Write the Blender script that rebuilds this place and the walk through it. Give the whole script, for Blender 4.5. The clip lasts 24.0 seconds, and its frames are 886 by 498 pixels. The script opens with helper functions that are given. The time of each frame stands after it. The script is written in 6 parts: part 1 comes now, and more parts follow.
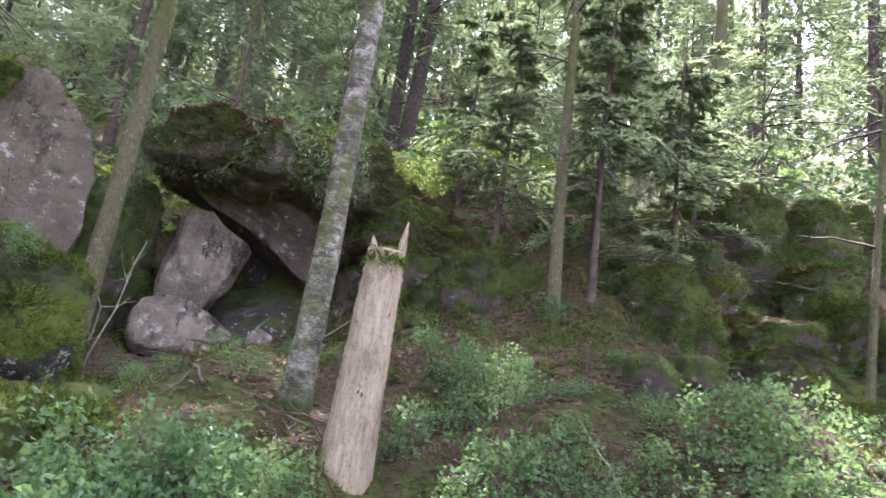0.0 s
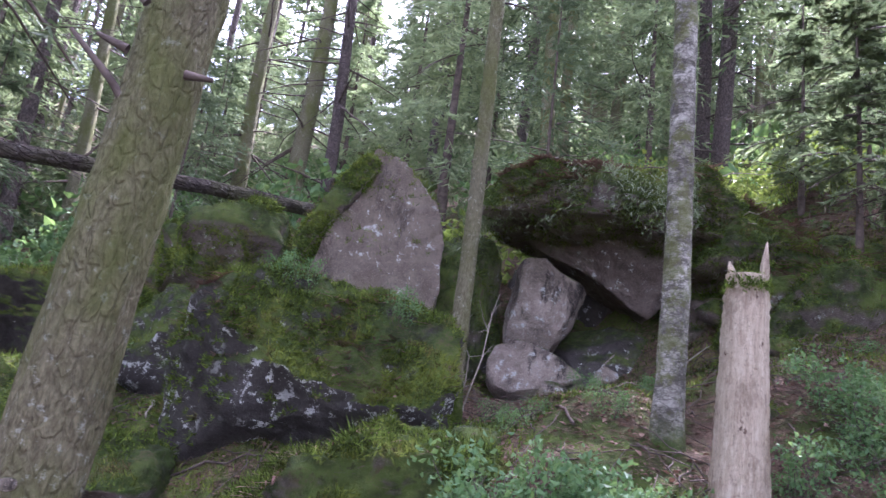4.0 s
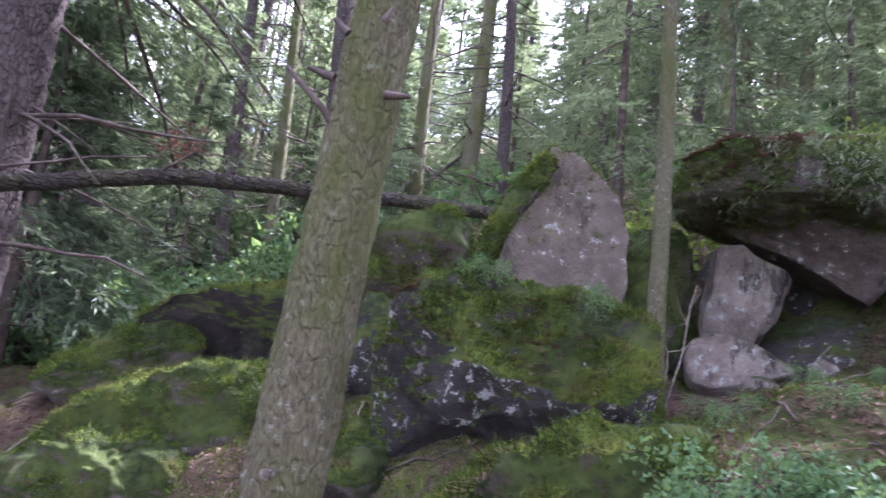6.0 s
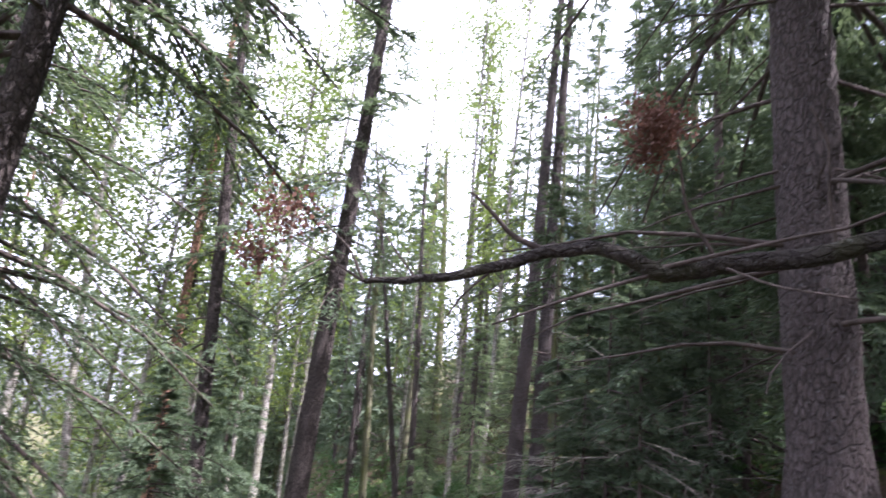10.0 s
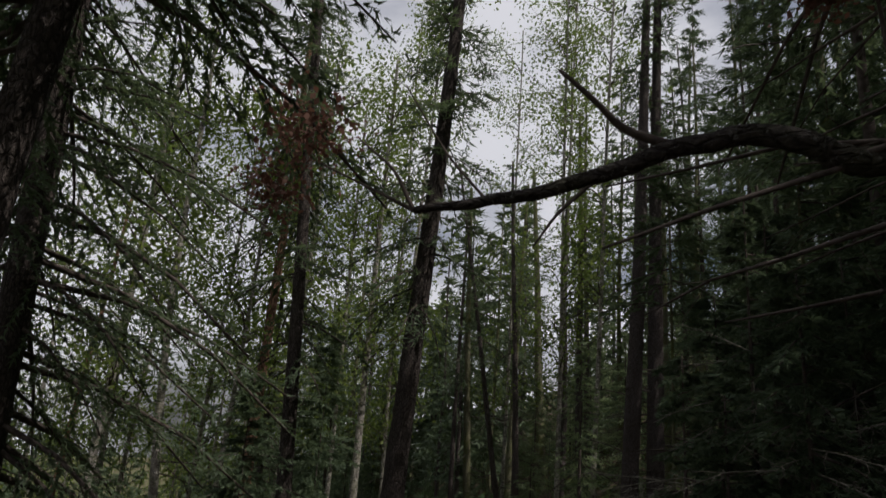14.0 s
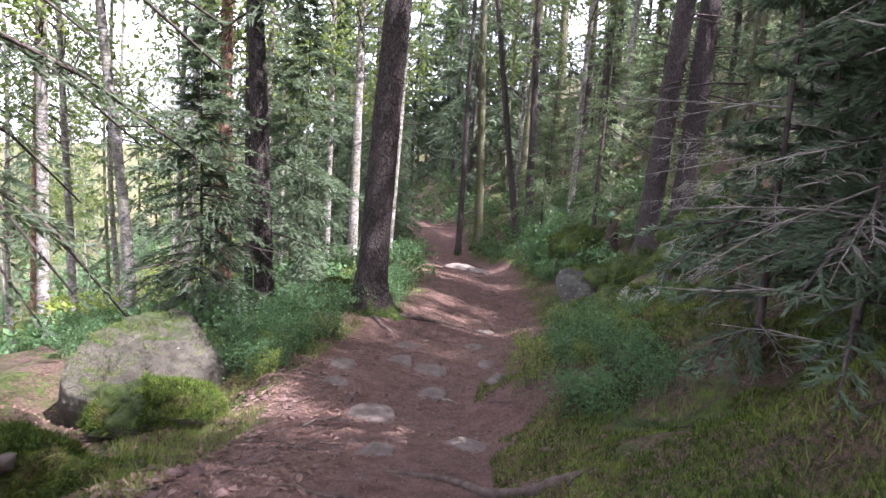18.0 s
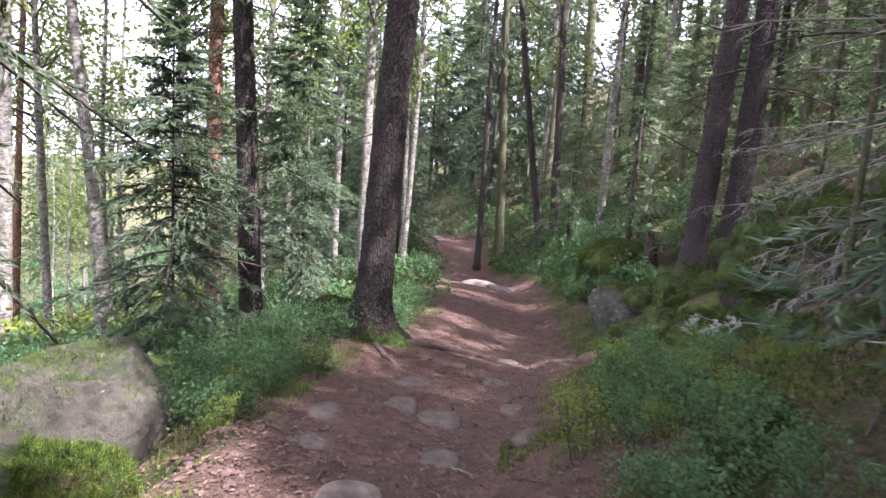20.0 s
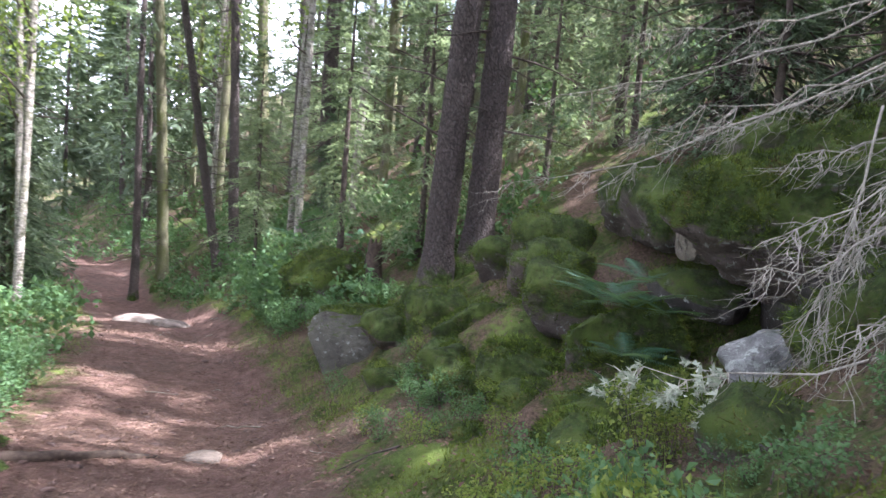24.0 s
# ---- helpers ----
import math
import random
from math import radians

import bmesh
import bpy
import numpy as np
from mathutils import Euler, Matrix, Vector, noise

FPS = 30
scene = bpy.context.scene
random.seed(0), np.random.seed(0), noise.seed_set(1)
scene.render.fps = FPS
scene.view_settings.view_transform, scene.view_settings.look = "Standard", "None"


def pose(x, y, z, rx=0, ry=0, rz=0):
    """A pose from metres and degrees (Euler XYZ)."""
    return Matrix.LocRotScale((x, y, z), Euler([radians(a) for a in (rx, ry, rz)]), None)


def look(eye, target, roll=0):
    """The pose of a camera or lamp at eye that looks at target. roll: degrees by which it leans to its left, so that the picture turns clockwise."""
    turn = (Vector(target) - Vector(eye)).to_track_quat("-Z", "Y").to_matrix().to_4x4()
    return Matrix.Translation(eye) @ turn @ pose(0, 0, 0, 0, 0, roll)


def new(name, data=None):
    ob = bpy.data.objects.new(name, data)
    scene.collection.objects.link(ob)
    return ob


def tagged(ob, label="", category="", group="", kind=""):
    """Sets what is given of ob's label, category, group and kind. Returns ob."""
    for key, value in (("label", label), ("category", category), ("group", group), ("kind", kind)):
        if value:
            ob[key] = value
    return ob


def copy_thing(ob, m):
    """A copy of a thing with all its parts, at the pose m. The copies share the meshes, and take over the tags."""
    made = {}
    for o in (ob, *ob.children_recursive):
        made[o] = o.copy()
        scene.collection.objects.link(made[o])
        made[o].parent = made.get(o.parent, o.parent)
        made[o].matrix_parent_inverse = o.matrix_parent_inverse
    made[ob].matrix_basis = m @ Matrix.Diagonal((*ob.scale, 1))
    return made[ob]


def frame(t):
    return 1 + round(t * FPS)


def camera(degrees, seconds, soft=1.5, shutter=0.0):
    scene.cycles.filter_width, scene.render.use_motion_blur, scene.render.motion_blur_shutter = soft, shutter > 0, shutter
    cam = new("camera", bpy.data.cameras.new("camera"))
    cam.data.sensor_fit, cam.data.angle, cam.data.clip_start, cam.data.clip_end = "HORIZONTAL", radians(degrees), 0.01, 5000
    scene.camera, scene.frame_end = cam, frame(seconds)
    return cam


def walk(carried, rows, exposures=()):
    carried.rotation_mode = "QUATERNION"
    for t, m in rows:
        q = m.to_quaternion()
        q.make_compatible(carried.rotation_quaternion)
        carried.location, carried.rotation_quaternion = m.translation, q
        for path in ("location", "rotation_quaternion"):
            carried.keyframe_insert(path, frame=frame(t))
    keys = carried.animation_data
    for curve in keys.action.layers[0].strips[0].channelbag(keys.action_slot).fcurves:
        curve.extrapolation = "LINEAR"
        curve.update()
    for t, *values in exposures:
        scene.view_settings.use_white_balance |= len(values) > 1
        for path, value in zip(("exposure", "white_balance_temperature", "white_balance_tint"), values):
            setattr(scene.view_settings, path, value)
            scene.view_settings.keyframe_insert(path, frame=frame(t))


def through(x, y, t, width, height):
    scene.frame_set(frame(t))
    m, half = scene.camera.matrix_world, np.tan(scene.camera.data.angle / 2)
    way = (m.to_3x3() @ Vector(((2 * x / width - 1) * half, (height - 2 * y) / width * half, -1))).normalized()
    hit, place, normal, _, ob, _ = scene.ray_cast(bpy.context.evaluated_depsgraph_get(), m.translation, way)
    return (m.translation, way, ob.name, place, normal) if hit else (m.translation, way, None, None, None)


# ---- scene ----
cam = camera(66.6, 24.0, soft=1.4, shutter=0.4)
PATH = [
    (0.0, 0.001, 0.002, 1.501, 104.61, -8.43, 0.41),
    (0.5, -0.015, -0.009, 1.502, 105.12, -8.25, 4.11),
    (1.0, -0.038, -0.029, 1.503, 105.49, -7.79, 8.04),
    (1.5, -0.059, -0.057, 1.502, 105.68, -7.57, 12.56),
    (2.0, -0.080, -0.071, 1.499, 105.34, -7.63, 16.61),
    (2.5, -0.095, -0.072, 1.492, 104.92, -7.75, 19.73),
    (4.5, -0.161, -0.100, 1.481, 103.85, -7.08, 30.11),
    (5.0, -0.177, -0.120, 1.476, 103.84, -6.92, 33.00),
    (5.5, -0.196, -0.138, 1.466, 102.83, -6.89, 37.21),
    (6.0, -0.210, -0.156, 1.460, 102.03, -6.77, 42.53),
    (6.5, -0.238, -0.175, 1.462, 101.43, -6.67, 48.55),
    (7.0, -0.275, -0.218, 1.462, 102.29, -7.31, 54.77),
    (7.5, -0.340, -0.254, 1.443, 101.96, -9.10, 65.43),
    (8.0, -0.489, -0.239, 1.413, 100.43, -9.04, 73.38),
    (8.5, -0.673, -0.304, 1.402, 100.82, -8.23, 81.73),
    (9.0, -0.843, -0.435, 1.377, 102.25, -7.09, 86.96),
    (9.5, -0.934, -0.488, 1.373, 104.17, -6.70, 94.72),
    (10.0, -1.088, -0.477, 1.302, 104.14, -5.17, 101.94),
    (10.5, -1.228, -0.424, 1.286, 102.94, -4.52, 107.56),
    (12.5, -1.690, -0.609, 1.232, 108.52, -2.39, 109.52),
    (13.0, -1.877, -0.726, 1.162, 108.53, -3.20, 109.33),
    (13.5, -2.103, -0.737, 1.098, 108.01, -3.77, 109.75),
    (14.0, -2.296, -0.687, 1.103, 106.49, -4.12, 110.41),
    (14.5, -2.446, -0.738, 1.097, 98.93, -4.82, 108.96),
    (15.0, -2.680, -0.843, 1.035, 90.35, -4.96, 108.03),
    (15.5, -2.954, -0.885, 0.946, 81.85, -4.57, 107.42),
    (16.0, -3.317, -0.899, 0.882, 79.78, -4.08, 108.71),
    (16.5, -3.626, -0.997, 0.853, 79.38, -4.15, 111.00),
    (17.0, -3.968, -1.083, 0.776, 79.66, -3.89, 111.25),
    (17.5, -4.346, -1.121, 0.737, 80.14, -3.71, 112.14),
    (19.5, -5.805, -1.558, 0.439, 80.94, -4.09, 112.10),
    (20.0, -6.233, -1.736, 0.391, 81.53, -3.97, 113.95),
    (20.5, -6.564, -2.061, 0.230, 81.92, -3.99, 114.59),
    (21.0, -6.914, -2.374, 0.125, 82.02, -3.38, 114.19),
    (21.5, -7.351, -2.593, 0.095, 82.50, -3.54, 111.19),
    (22.0, -7.662, -2.785, 0.079, 84.69, -3.40, 98.46),
    (22.5, -8.036, -2.914, -0.037, 84.11, -3.54, 96.48),
    (23.0, -8.457, -2.967, -0.039, 84.26, -3.60, 95.79),
    (23.5, -8.858, -3.000, -0.077, 85.64, -4.16, 90.16),
    (24.0, -9.384, -2.969, -0.169, 85.23, -4.47, 85.97),
]
EXPOSURE = [(0.0, 3.1, 5650, 30), (2.0, 2.92, 5500, 35), (4.5, 2.95, 5250, 40), (7.0, 3.0, 5250, 40), (8.0, 2.75, 5300, 37), (9.0, 2.6, 5350, 34), (10.5, 1.65, 5600, 26), (12.4, -0.3, 6100, 15), (14.2, -0.7, 6100, 15), (14.7, 1.2, 5800, 23), (15.2, 2.25, 5400, 33), (16.0, 2.35, 5450, 32), (20.0, 2.25, 5550, 31), (22.0, 2.35, 5550, 30), (24.0, 2.75, 5500, 23)]
walk(cam, [(t, pose(x, y, z, rx, ry, rz)) for t, x, y, z, rx, ry, rz in PATH], EXPOSURE)

# ---- sky and sun ----
SUN_TURN, SUN_HIGH = -8.0, 57.0  # degrees to the left of +y, degrees above the horizon
world = bpy.data.worlds.new("sky")
scene.world = world
world.use_nodes = True
sky = world.node_tree.nodes.new("ShaderNodeTexSky")
sky.sky_type, sky.sun_disc = "NISHITA", False
sky.dust_density, sky.ozone_density = 6.0, 0.5
sky.sun_elevation, sky.sun_rotation = radians(SUN_HIGH), radians(360 - SUN_TURN)
back = world.node_tree.nodes["Background"]
back.inputs["Strength"].default_value = 0.10
sky_way = world.node_tree.nodes.new("ShaderNodeTexCoord")
flat = world.node_tree.nodes.new("ShaderNodeMapping")
flat.inputs["Scale"].default_value = (1, 1, 2.5)
cloud = world.node_tree.nodes.new("ShaderNodeTexNoise")
cloud.inputs["Scale"].default_value, cloud.inputs["Detail"].default_value = 2.2, 7
cover = world.node_tree.nodes.new("ShaderNodeMapRange")
cover.inputs["From Min"].default_value, cover.inputs["From Max"].default_value = 0.36, 0.60
clouds = world.node_tree.nodes.new("ShaderNodeMix")
clouds.data_type = "RGBA"
clouds.inputs[7].default_value = (11.0, 10.9, 10.7, 1)
for a, b in ((sky_way.outputs["Generated"], flat.inputs[0]), (flat.outputs[0], cloud.inputs["Vector"]), (cloud.outputs["Fac"], cover.inputs["Value"]), (cover.outputs[0], clouds.inputs[0]), (sky.outputs[0], clouds.inputs[6]), (clouds.outputs[2], back.inputs["Color"])):
    world.node_tree.links.new(a, b)
sun = new("sun", bpy.data.lights.new("sun", "SUN"))
sun.data.energy, sun.data.angle, sun.data.color = 5.0, radians(0.6), (1.0, 0.94, 0.82)
to_sun = Vector((-math.sin(radians(SUN_TURN)) * math.cos(radians(SUN_HIGH)), math.cos(radians(SUN_TURN)) * math.cos(radians(SUN_HIGH)), math.sin(radians(SUN_HIGH))))
sun.matrix_world = look(to_sun * 60, (0, 0, 0))


# ---- materials ----
class Mat:
    """A small builder of node materials."""

    def __init__(self, name, rough=0.8, spec=0.3):
        self.mat = bpy.data.materials.new(name)
        self.mat.use_nodes = True
        self.t = self.mat.node_tree
        self.b = self.t.nodes["Principled BSDF"]
        self.b.inputs["Roughness"].default_value = rough
        self.b.inputs["Specular IOR Level"].default_value = spec
        self.co = self.t.nodes.new("ShaderNodeTexCoord").outputs["Object"]

    def node(self, kind, **values):
        n = self.t.nodes.new(kind)
        for k, v in values.items():
            n.inputs[k].default_value = v
        return n

    def link(self, a, b):
        self.t.links.new(a, b)

    def stretch(self, sx, sy, sz):
        n = self.node("ShaderNodeMapping", Scale=(sx, sy, sz))
        self.link(self.co, n.inputs["Vector"])
        return n.outputs[0]

    def noise(self, scale, detail=5.0, rough=0.6, co=None, distort=0.0):
        n = self.node("ShaderNodeTexNoise", Scale=scale, Detail=detail, Roughness=rough, Distortion=distort)
        self.link(co or self.co, n.inputs["Vector"])
        return n.outputs["Fac"]

    def cells(self, scale, co=None):
        n = self.node("ShaderNodeTexVoronoi", Scale=scale)
        self.link(co or self.co, n.inputs["Vector"])
        return n.outputs["Distance"]

    def cracks(self, scale, co=None):
        n = self.node("ShaderNodeTexVoronoi", Scale=scale)
        n.feature = "DISTANCE_TO_EDGE"
        warp = self.node("ShaderNodeTexNoise", Scale=scale * 0.8, Detail=4.0)
        self.link(co or self.co, warp.inputs["Vector"])
        v = self.node("ShaderNodeVectorMath")
        v.operation = "MULTIPLY_ADD"
        v.inputs[1].default_value = (1.2 / scale,) * 3
        self.link(warp.outputs["Color"], v.inputs[0])
        self.link(co or self.co, v.inputs[2])
        self.link(v.outputs[0], n.inputs["Vector"])
        return n.outputs["Distance"]

    def ramp(self, fac, lo, hi):
        n = self.node("ShaderNodeMapRange")
        n.interpolation_type = "SMOOTHSTEP"
        n.inputs["From Min"].default_value, n.inputs["From Max"].default_value = lo, hi
        self.link(fac, n.inputs["Value"])
        return n.outputs[0]

    def math(self, op, a, b):
        n = self.node("ShaderNodeMath")
        n.operation = op
        for i, v in enumerate((a, b)):
            if isinstance(v, (int, float)):
                n.inputs[i].default_value = v
            else:
                self.link(v, n.inputs[i])
        return n.outputs[0]

    def mix(self, fac, a, b):
        n = self.node("ShaderNodeMix")
        n.data_type = "RGBA"
        for slot, v in ((0, fac), (6, a), (7, b)):
            if isinstance(v, (int, float)):
                n.inputs[slot].default_value = v
            elif isinstance(v, tuple):
                n.inputs[slot].default_value = (*v, 1)
            else:
                self.link(v, n.inputs[slot])
        return n.outputs[2]

    def up(self):
        g = self.t.nodes.new("ShaderNodeNewGeometry")
        s = self.t.nodes.new("ShaderNodeSeparateXYZ")
        self.link(g.outputs["Normal"], s.inputs[0])
        return s.outputs["Z"]

    def island(self):
        return self.t.nodes.new("ShaderNodeNewGeometry").outputs["Random Per Island"]

    def each(self):
        return self.t.nodes.new("ShaderNodeObjectInfo").outputs["Random"]

    def attribute(self, name):
        n = self.t.nodes.new("ShaderNodeAttribute")
        n.attribute_name = name
        return n.outputs["Fac"]

    def done(self, colour, relief=None, strength=0.5, depth=0.02):
        self.link(colour, self.b.inputs["Base Color"])
        if relief is not None:
            n = self.node("ShaderNodeBump", Strength=strength, Distance=depth)
            self.link(relief, n.inputs["Height"])
            self.link(n.outputs[0], self.b.inputs["Normal"])
        return self.mat

    def leafy(self, colour, through=0.45, glow=(0.20, 0.28, 0.06)):
        """Thin leaves that let light through."""
        self.link(colour, self.b.inputs["Base Color"])
        tr = self.t.nodes.new("ShaderNodeBsdfTranslucent")
        self.link(self.mix(0.5, colour, glow), tr.inputs["Color"])
        m = self.node("ShaderNodeMixShader")
        m.inputs[0].default_value = through
        self.link(self.b.outputs[0], m.inputs[1])
        self.link(tr.outputs[0], m.inputs[2])
        self.link(m.outputs[0], self.t.nodes["Material Output"].inputs["Surface"])
        return self.mat


MOSS_DARK, MOSS_LIGHT, MOSS_GOLD = (0.030, 0.044, 0.010), (0.074, 0.122, 0.022), (0.130, 0.185, 0.034)


def moss_colour(m):
    c = m.mix(m.ramp(m.noise(2.2, 3), 0.5, 0.72), m.mix(m.ramp(m.noise(11, 8, 0.7), 0.36, 0.66), MOSS_DARK, MOSS_LIGHT), MOSS_GOLD)
    c = m.mix(m.math("MULTIPLY", m.ramp(m.noise(38, 5, 0.75), 0.5, 0.72), 0.55), c, (0.19, 0.20, 0.05))
    c = m.mix(m.math("MULTIPLY", m.ramp(m.noise(19, 6, 0.7), 0.54, 0.68), 0.65), c, (0.018, 0.020, 0.008))
    return m.mix(m.math("MULTIPLY", m.ramp(m.noise(5.5, 7, 0.75), 0.56, 0.68), 0.7), c, (0.12, 0.082, 0.055))


def rock_material(name, low, high, moss_from, moss_to, lichen, dark=0.0):
    """Granite: two scales of speckle, stains, pale lichen, and moss on what faces up."""
    m = Mat(name, 0.85, 0.25)
    grain = m.noise(60, 8, 0.75)
    c = m.mix(m.ramp(m.noise(3.0, 6, 0.65), 0.3, 0.7), low, high)
    c = m.mix(m.math("MULTIPLY", m.ramp(grain, 0.45, 0.75), 0.5), c, tuple(v * 0.45 for v in low))
    c = m.mix(m.math("MULTIPLY", m.ramp(m.noise(5.5, 7, 0.7, m.stretch(1, 1, 0.35)), 0.52, 0.66), 0.55 + dark), c, (0.035, 0.03, 0.025))
    c = m.mix(m.math("MULTIPLY", m.ramp(m.noise(140, 3, 0.8), 0.55, 0.65), 0.55), c, tuple(v * 1.7 for v in high))
    c = m.mix(m.math("MULTIPLY", m.ramp(m.noise(26, 9, 0.8), 0.56, 0.64), 0.6), c, tuple(v * 0.3 for v in low))
    spots = m.math("MULTIPLY", m.ramp(m.noise(13, 9, 0.78), 0.585 - lichen, 0.605 - lichen), m.ramp(m.noise(1.6, 3), 0.42, 0.55))
    c = m.mix(m.math("MULTIPLY", spots, 0.9), c, (0.46, 0.48, 0.44))
    face = m.math("ADD", m.up(), m.math("MULTIPLY", m.math("SUBTRACT", m.noise(4, 7, 0.65), 0.5), 1.5))
    moss = m.ramp(face, moss_from, moss_to)
    c = m.mix(moss, c, moss_colour(m))
    relief = m.math("ADD", m.noise(14, 10, 0.78), m.math("MULTIPLY", m.math("ADD", m.noise(30, 8, 0.8), m.noise(110, 4, 0.8)), m.math("MULTIPLY", moss, 0.8)))
    return m.done(c, relief, 1.0, 0.06)


rock_mossy = rock_material("mossy_granite", (0.10, 0.08, 0.068), (0.20, 0.165, 0.145), -0.55, 0.05, 0.0, 0.3)
rock_lichen = rock_material("lichened_granite", (0.028, 0.025, 0.022), (0.070, 0.064, 0.056), 0.0, 0.36, 0.03, 0.1)
rock_bare = rock_material("bare_granite", (0.120, 0.098, 0.074), (0.225, 0.190, 0.150), 0.55, 0.95, 0.005, 0.15)
rock_pale = rock_material("pale_granite", (0.110, 0.088, 0.068), (0.36, 0.31, 0.25), 0.5, 1.0, 0.015, 0.45)
rock_overhang = rock_material("overhang_granite", (0.080, 0.062, 0.050), (0.185, 0.152, 0.125), 0.15, 0.5, -0.005)
rock_grey = rock_material("grey_granite", (0.070, 0.063, 0.046), (0.118, 0.107, 0.080), 0.75, 1.2, -0.07, -0.25)
rock_edge = rock_material("edge_granite", (0.105, 0.098, 0.080), (0.20, 0.19, 0.155), 0.45, 0.8, 0.0, -0.1)
rock_white = rock_material("white_lichened_granite", (0.13, 0.13, 0.125), (0.30, 0.30, 0.285), 0.9, 1.3, 0.04, 0.1)
# mossy rock with the shadow of its front hollow put into the colour
rock_hollow_shade = rock_material("hollow_shade_mossy_granite", (0.028, 0.025, 0.022), (0.065, 0.058, 0.05), -0.5, 0.05, -0.05, 0.3)
# shade of the cave and the cavity, put into a dark rock colour
rock_cave_shade = rock_material("cave_shade_granite", (0.05, 0.045, 0.04), (0.10, 0.09, 0.08), 0.3, 0.8, 0.0)


def bark_material(name, low, high, crack, scale=14.0, moss=0.0, patch=None, green=0.0, lying=False, flaky=1.0):
    m = Mat(name, 0.9, 0.15)
    tall = m.stretch(1, 0.4, 1) if lying else m.stretch(1, 1, 0.45)
    plates = m.ramp(m.cracks(scale, tall), 0.16, 0.02)
    rough = m.noise(scale * 2.2, 7, 0.7, tall)
    c = m.mix(m.ramp(rough, 0.3, 0.72), low, high)
    c = m.mix(m.ramp(m.noise(3, 4), 0.45, 0.7), c, tuple(v * 0.7 for v in high))
    c = m.mix(m.math("MULTIPLY", m.ramp(m.noise(scale * 5, 6, 0.8, tall), 0.5, 0.7), 0.45), c, crack)
    c = m.mix(m.math("MULTIPLY", plates, 0.5 * flaky), c, crack)
    if patch:
        c = m.mix(m.math("MULTIPLY", m.ramp(m.noise(24, 8, 0.75), 0.58, 0.63), 0.85), c, patch)
    if green:
        c = m.mix(m.math("MULTIPLY", m.ramp(m.noise(2.4, 5, 0.6, m.stretch(1, 1, 0.5)), 0.42, 0.62), green), c, (0.085, 0.105, 0.02))
    if moss:
        s = m.t.nodes.new("ShaderNodeSeparateXYZ")
        m.link(m.co, s.inputs[0])
        foot = m.math("ADD", s.outputs["Z"], m.math("MULTIPLY", m.noise(5, 5), 0.9))
        c = m.mix(m.ramp(foot, 0.45 + moss, 0.25 + moss), c, moss_colour(m))
    return m.done(c, m.math("SUBTRACT", m.math("ADD", rough, m.math("MULTIPLY", m.noise(scale * 7, 5, 0.7, tall), 0.4)), m.math("MULTIPLY", plates, flaky)), 1.0, 0.03)


bark_spruce = bark_material("spruce_bark", (0.075, 0.060, 0.054), (0.165, 0.136, 0.125), (0.030, 0.024, 0.021), 26, 0.28, (0.16, 0.155, 0.14))
bark_dark = bark_material("dark_spruce_bark", (0.055, 0.045, 0.039), (0.13, 0.107, 0.094), (0.022, 0.018, 0.015), 24, 0.2)
bark_green = bark_material("algae_green_bark", (0.085, 0.078, 0.044), (0.23, 0.21, 0.125), (0.050, 0.042, 0.028), 30, 0.15, (0.30, 0.31, 0.25), 0.75, flaky=0.45)
bark_thin = bark_material("thin_green_bark", (0.10, 0.095, 0.055), (0.21, 0.20, 0.125), (0.07, 0.06, 0.04), 34, 0.1, (0.30, 0.31, 0.24), 0.7, flaky=0.2)
bark_pine = bark_material("orange_pine_bark", (0.20, 0.11, 0.07), (0.38, 0.23, 0.15), (0.07, 0.04, 0.03), 12)


def birch_material(name, low, high, green):
    m = Mat(name, 0.8, 0.2)
    wide = m.stretch(0.7, 0.7, 1.6)
    c = m.mix(m.ramp(m.noise(9, 8, 0.75), 0.35, 0.7), low, high)
    c = m.mix(m.math("MULTIPLY", m.ramp(m.noise(11, 9, 0.8, wide), 0.50, 0.56), 0.75), c, (0.05, 0.045, 0.035))
    c = m.mix(m.math("MULTIPLY", m.ramp(m.cracks(22, wide), 0.08, 0.01), 0.5), c, (0.04, 0.035, 0.03))
    c = m.mix(m.math("MULTIPLY", m.ramp(m.noise(22, 8, 0.8), 0.50, 0.58), 0.5), c, tuple(v * 0.35 for v in low))
    c = m.mix(m.math("MULTIPLY", m.ramp(m.noise(3.6, 7, 0.75), 0.47, 0.56), green), c, (0.09, 0.105, 0.02))
    s = m.t.nodes.new("ShaderNodeSeparateXYZ")
    m.link(m.co, s.inputs[0])
    foot = m.math("ADD", s.outputs["Z"], m.math("MULTIPLY", m.noise(7, 5), 0.5))
    c = m.mix(m.ramp(foot, 0.62, 0.38), c, moss_colour(m))
    return m.done(c, m.math("ADD", m.noise(30, 7, 0.7, wide), m.noise(60, 5, 0.8)), 1.0, 0.02)


bark_birch = birch_material("grey_birch_bark", (0.12, 0.115, 0.092), (0.50, 0.485, 0.42), 0.7)
# paler copy of the birch bark, with sunlight put into its colour
bark_birch_sunlit = birch_material("sunlit_pale_birch_bark", (0.26, 0.235, 0.20), (0.56, 0.52, 0.46), 0.35)


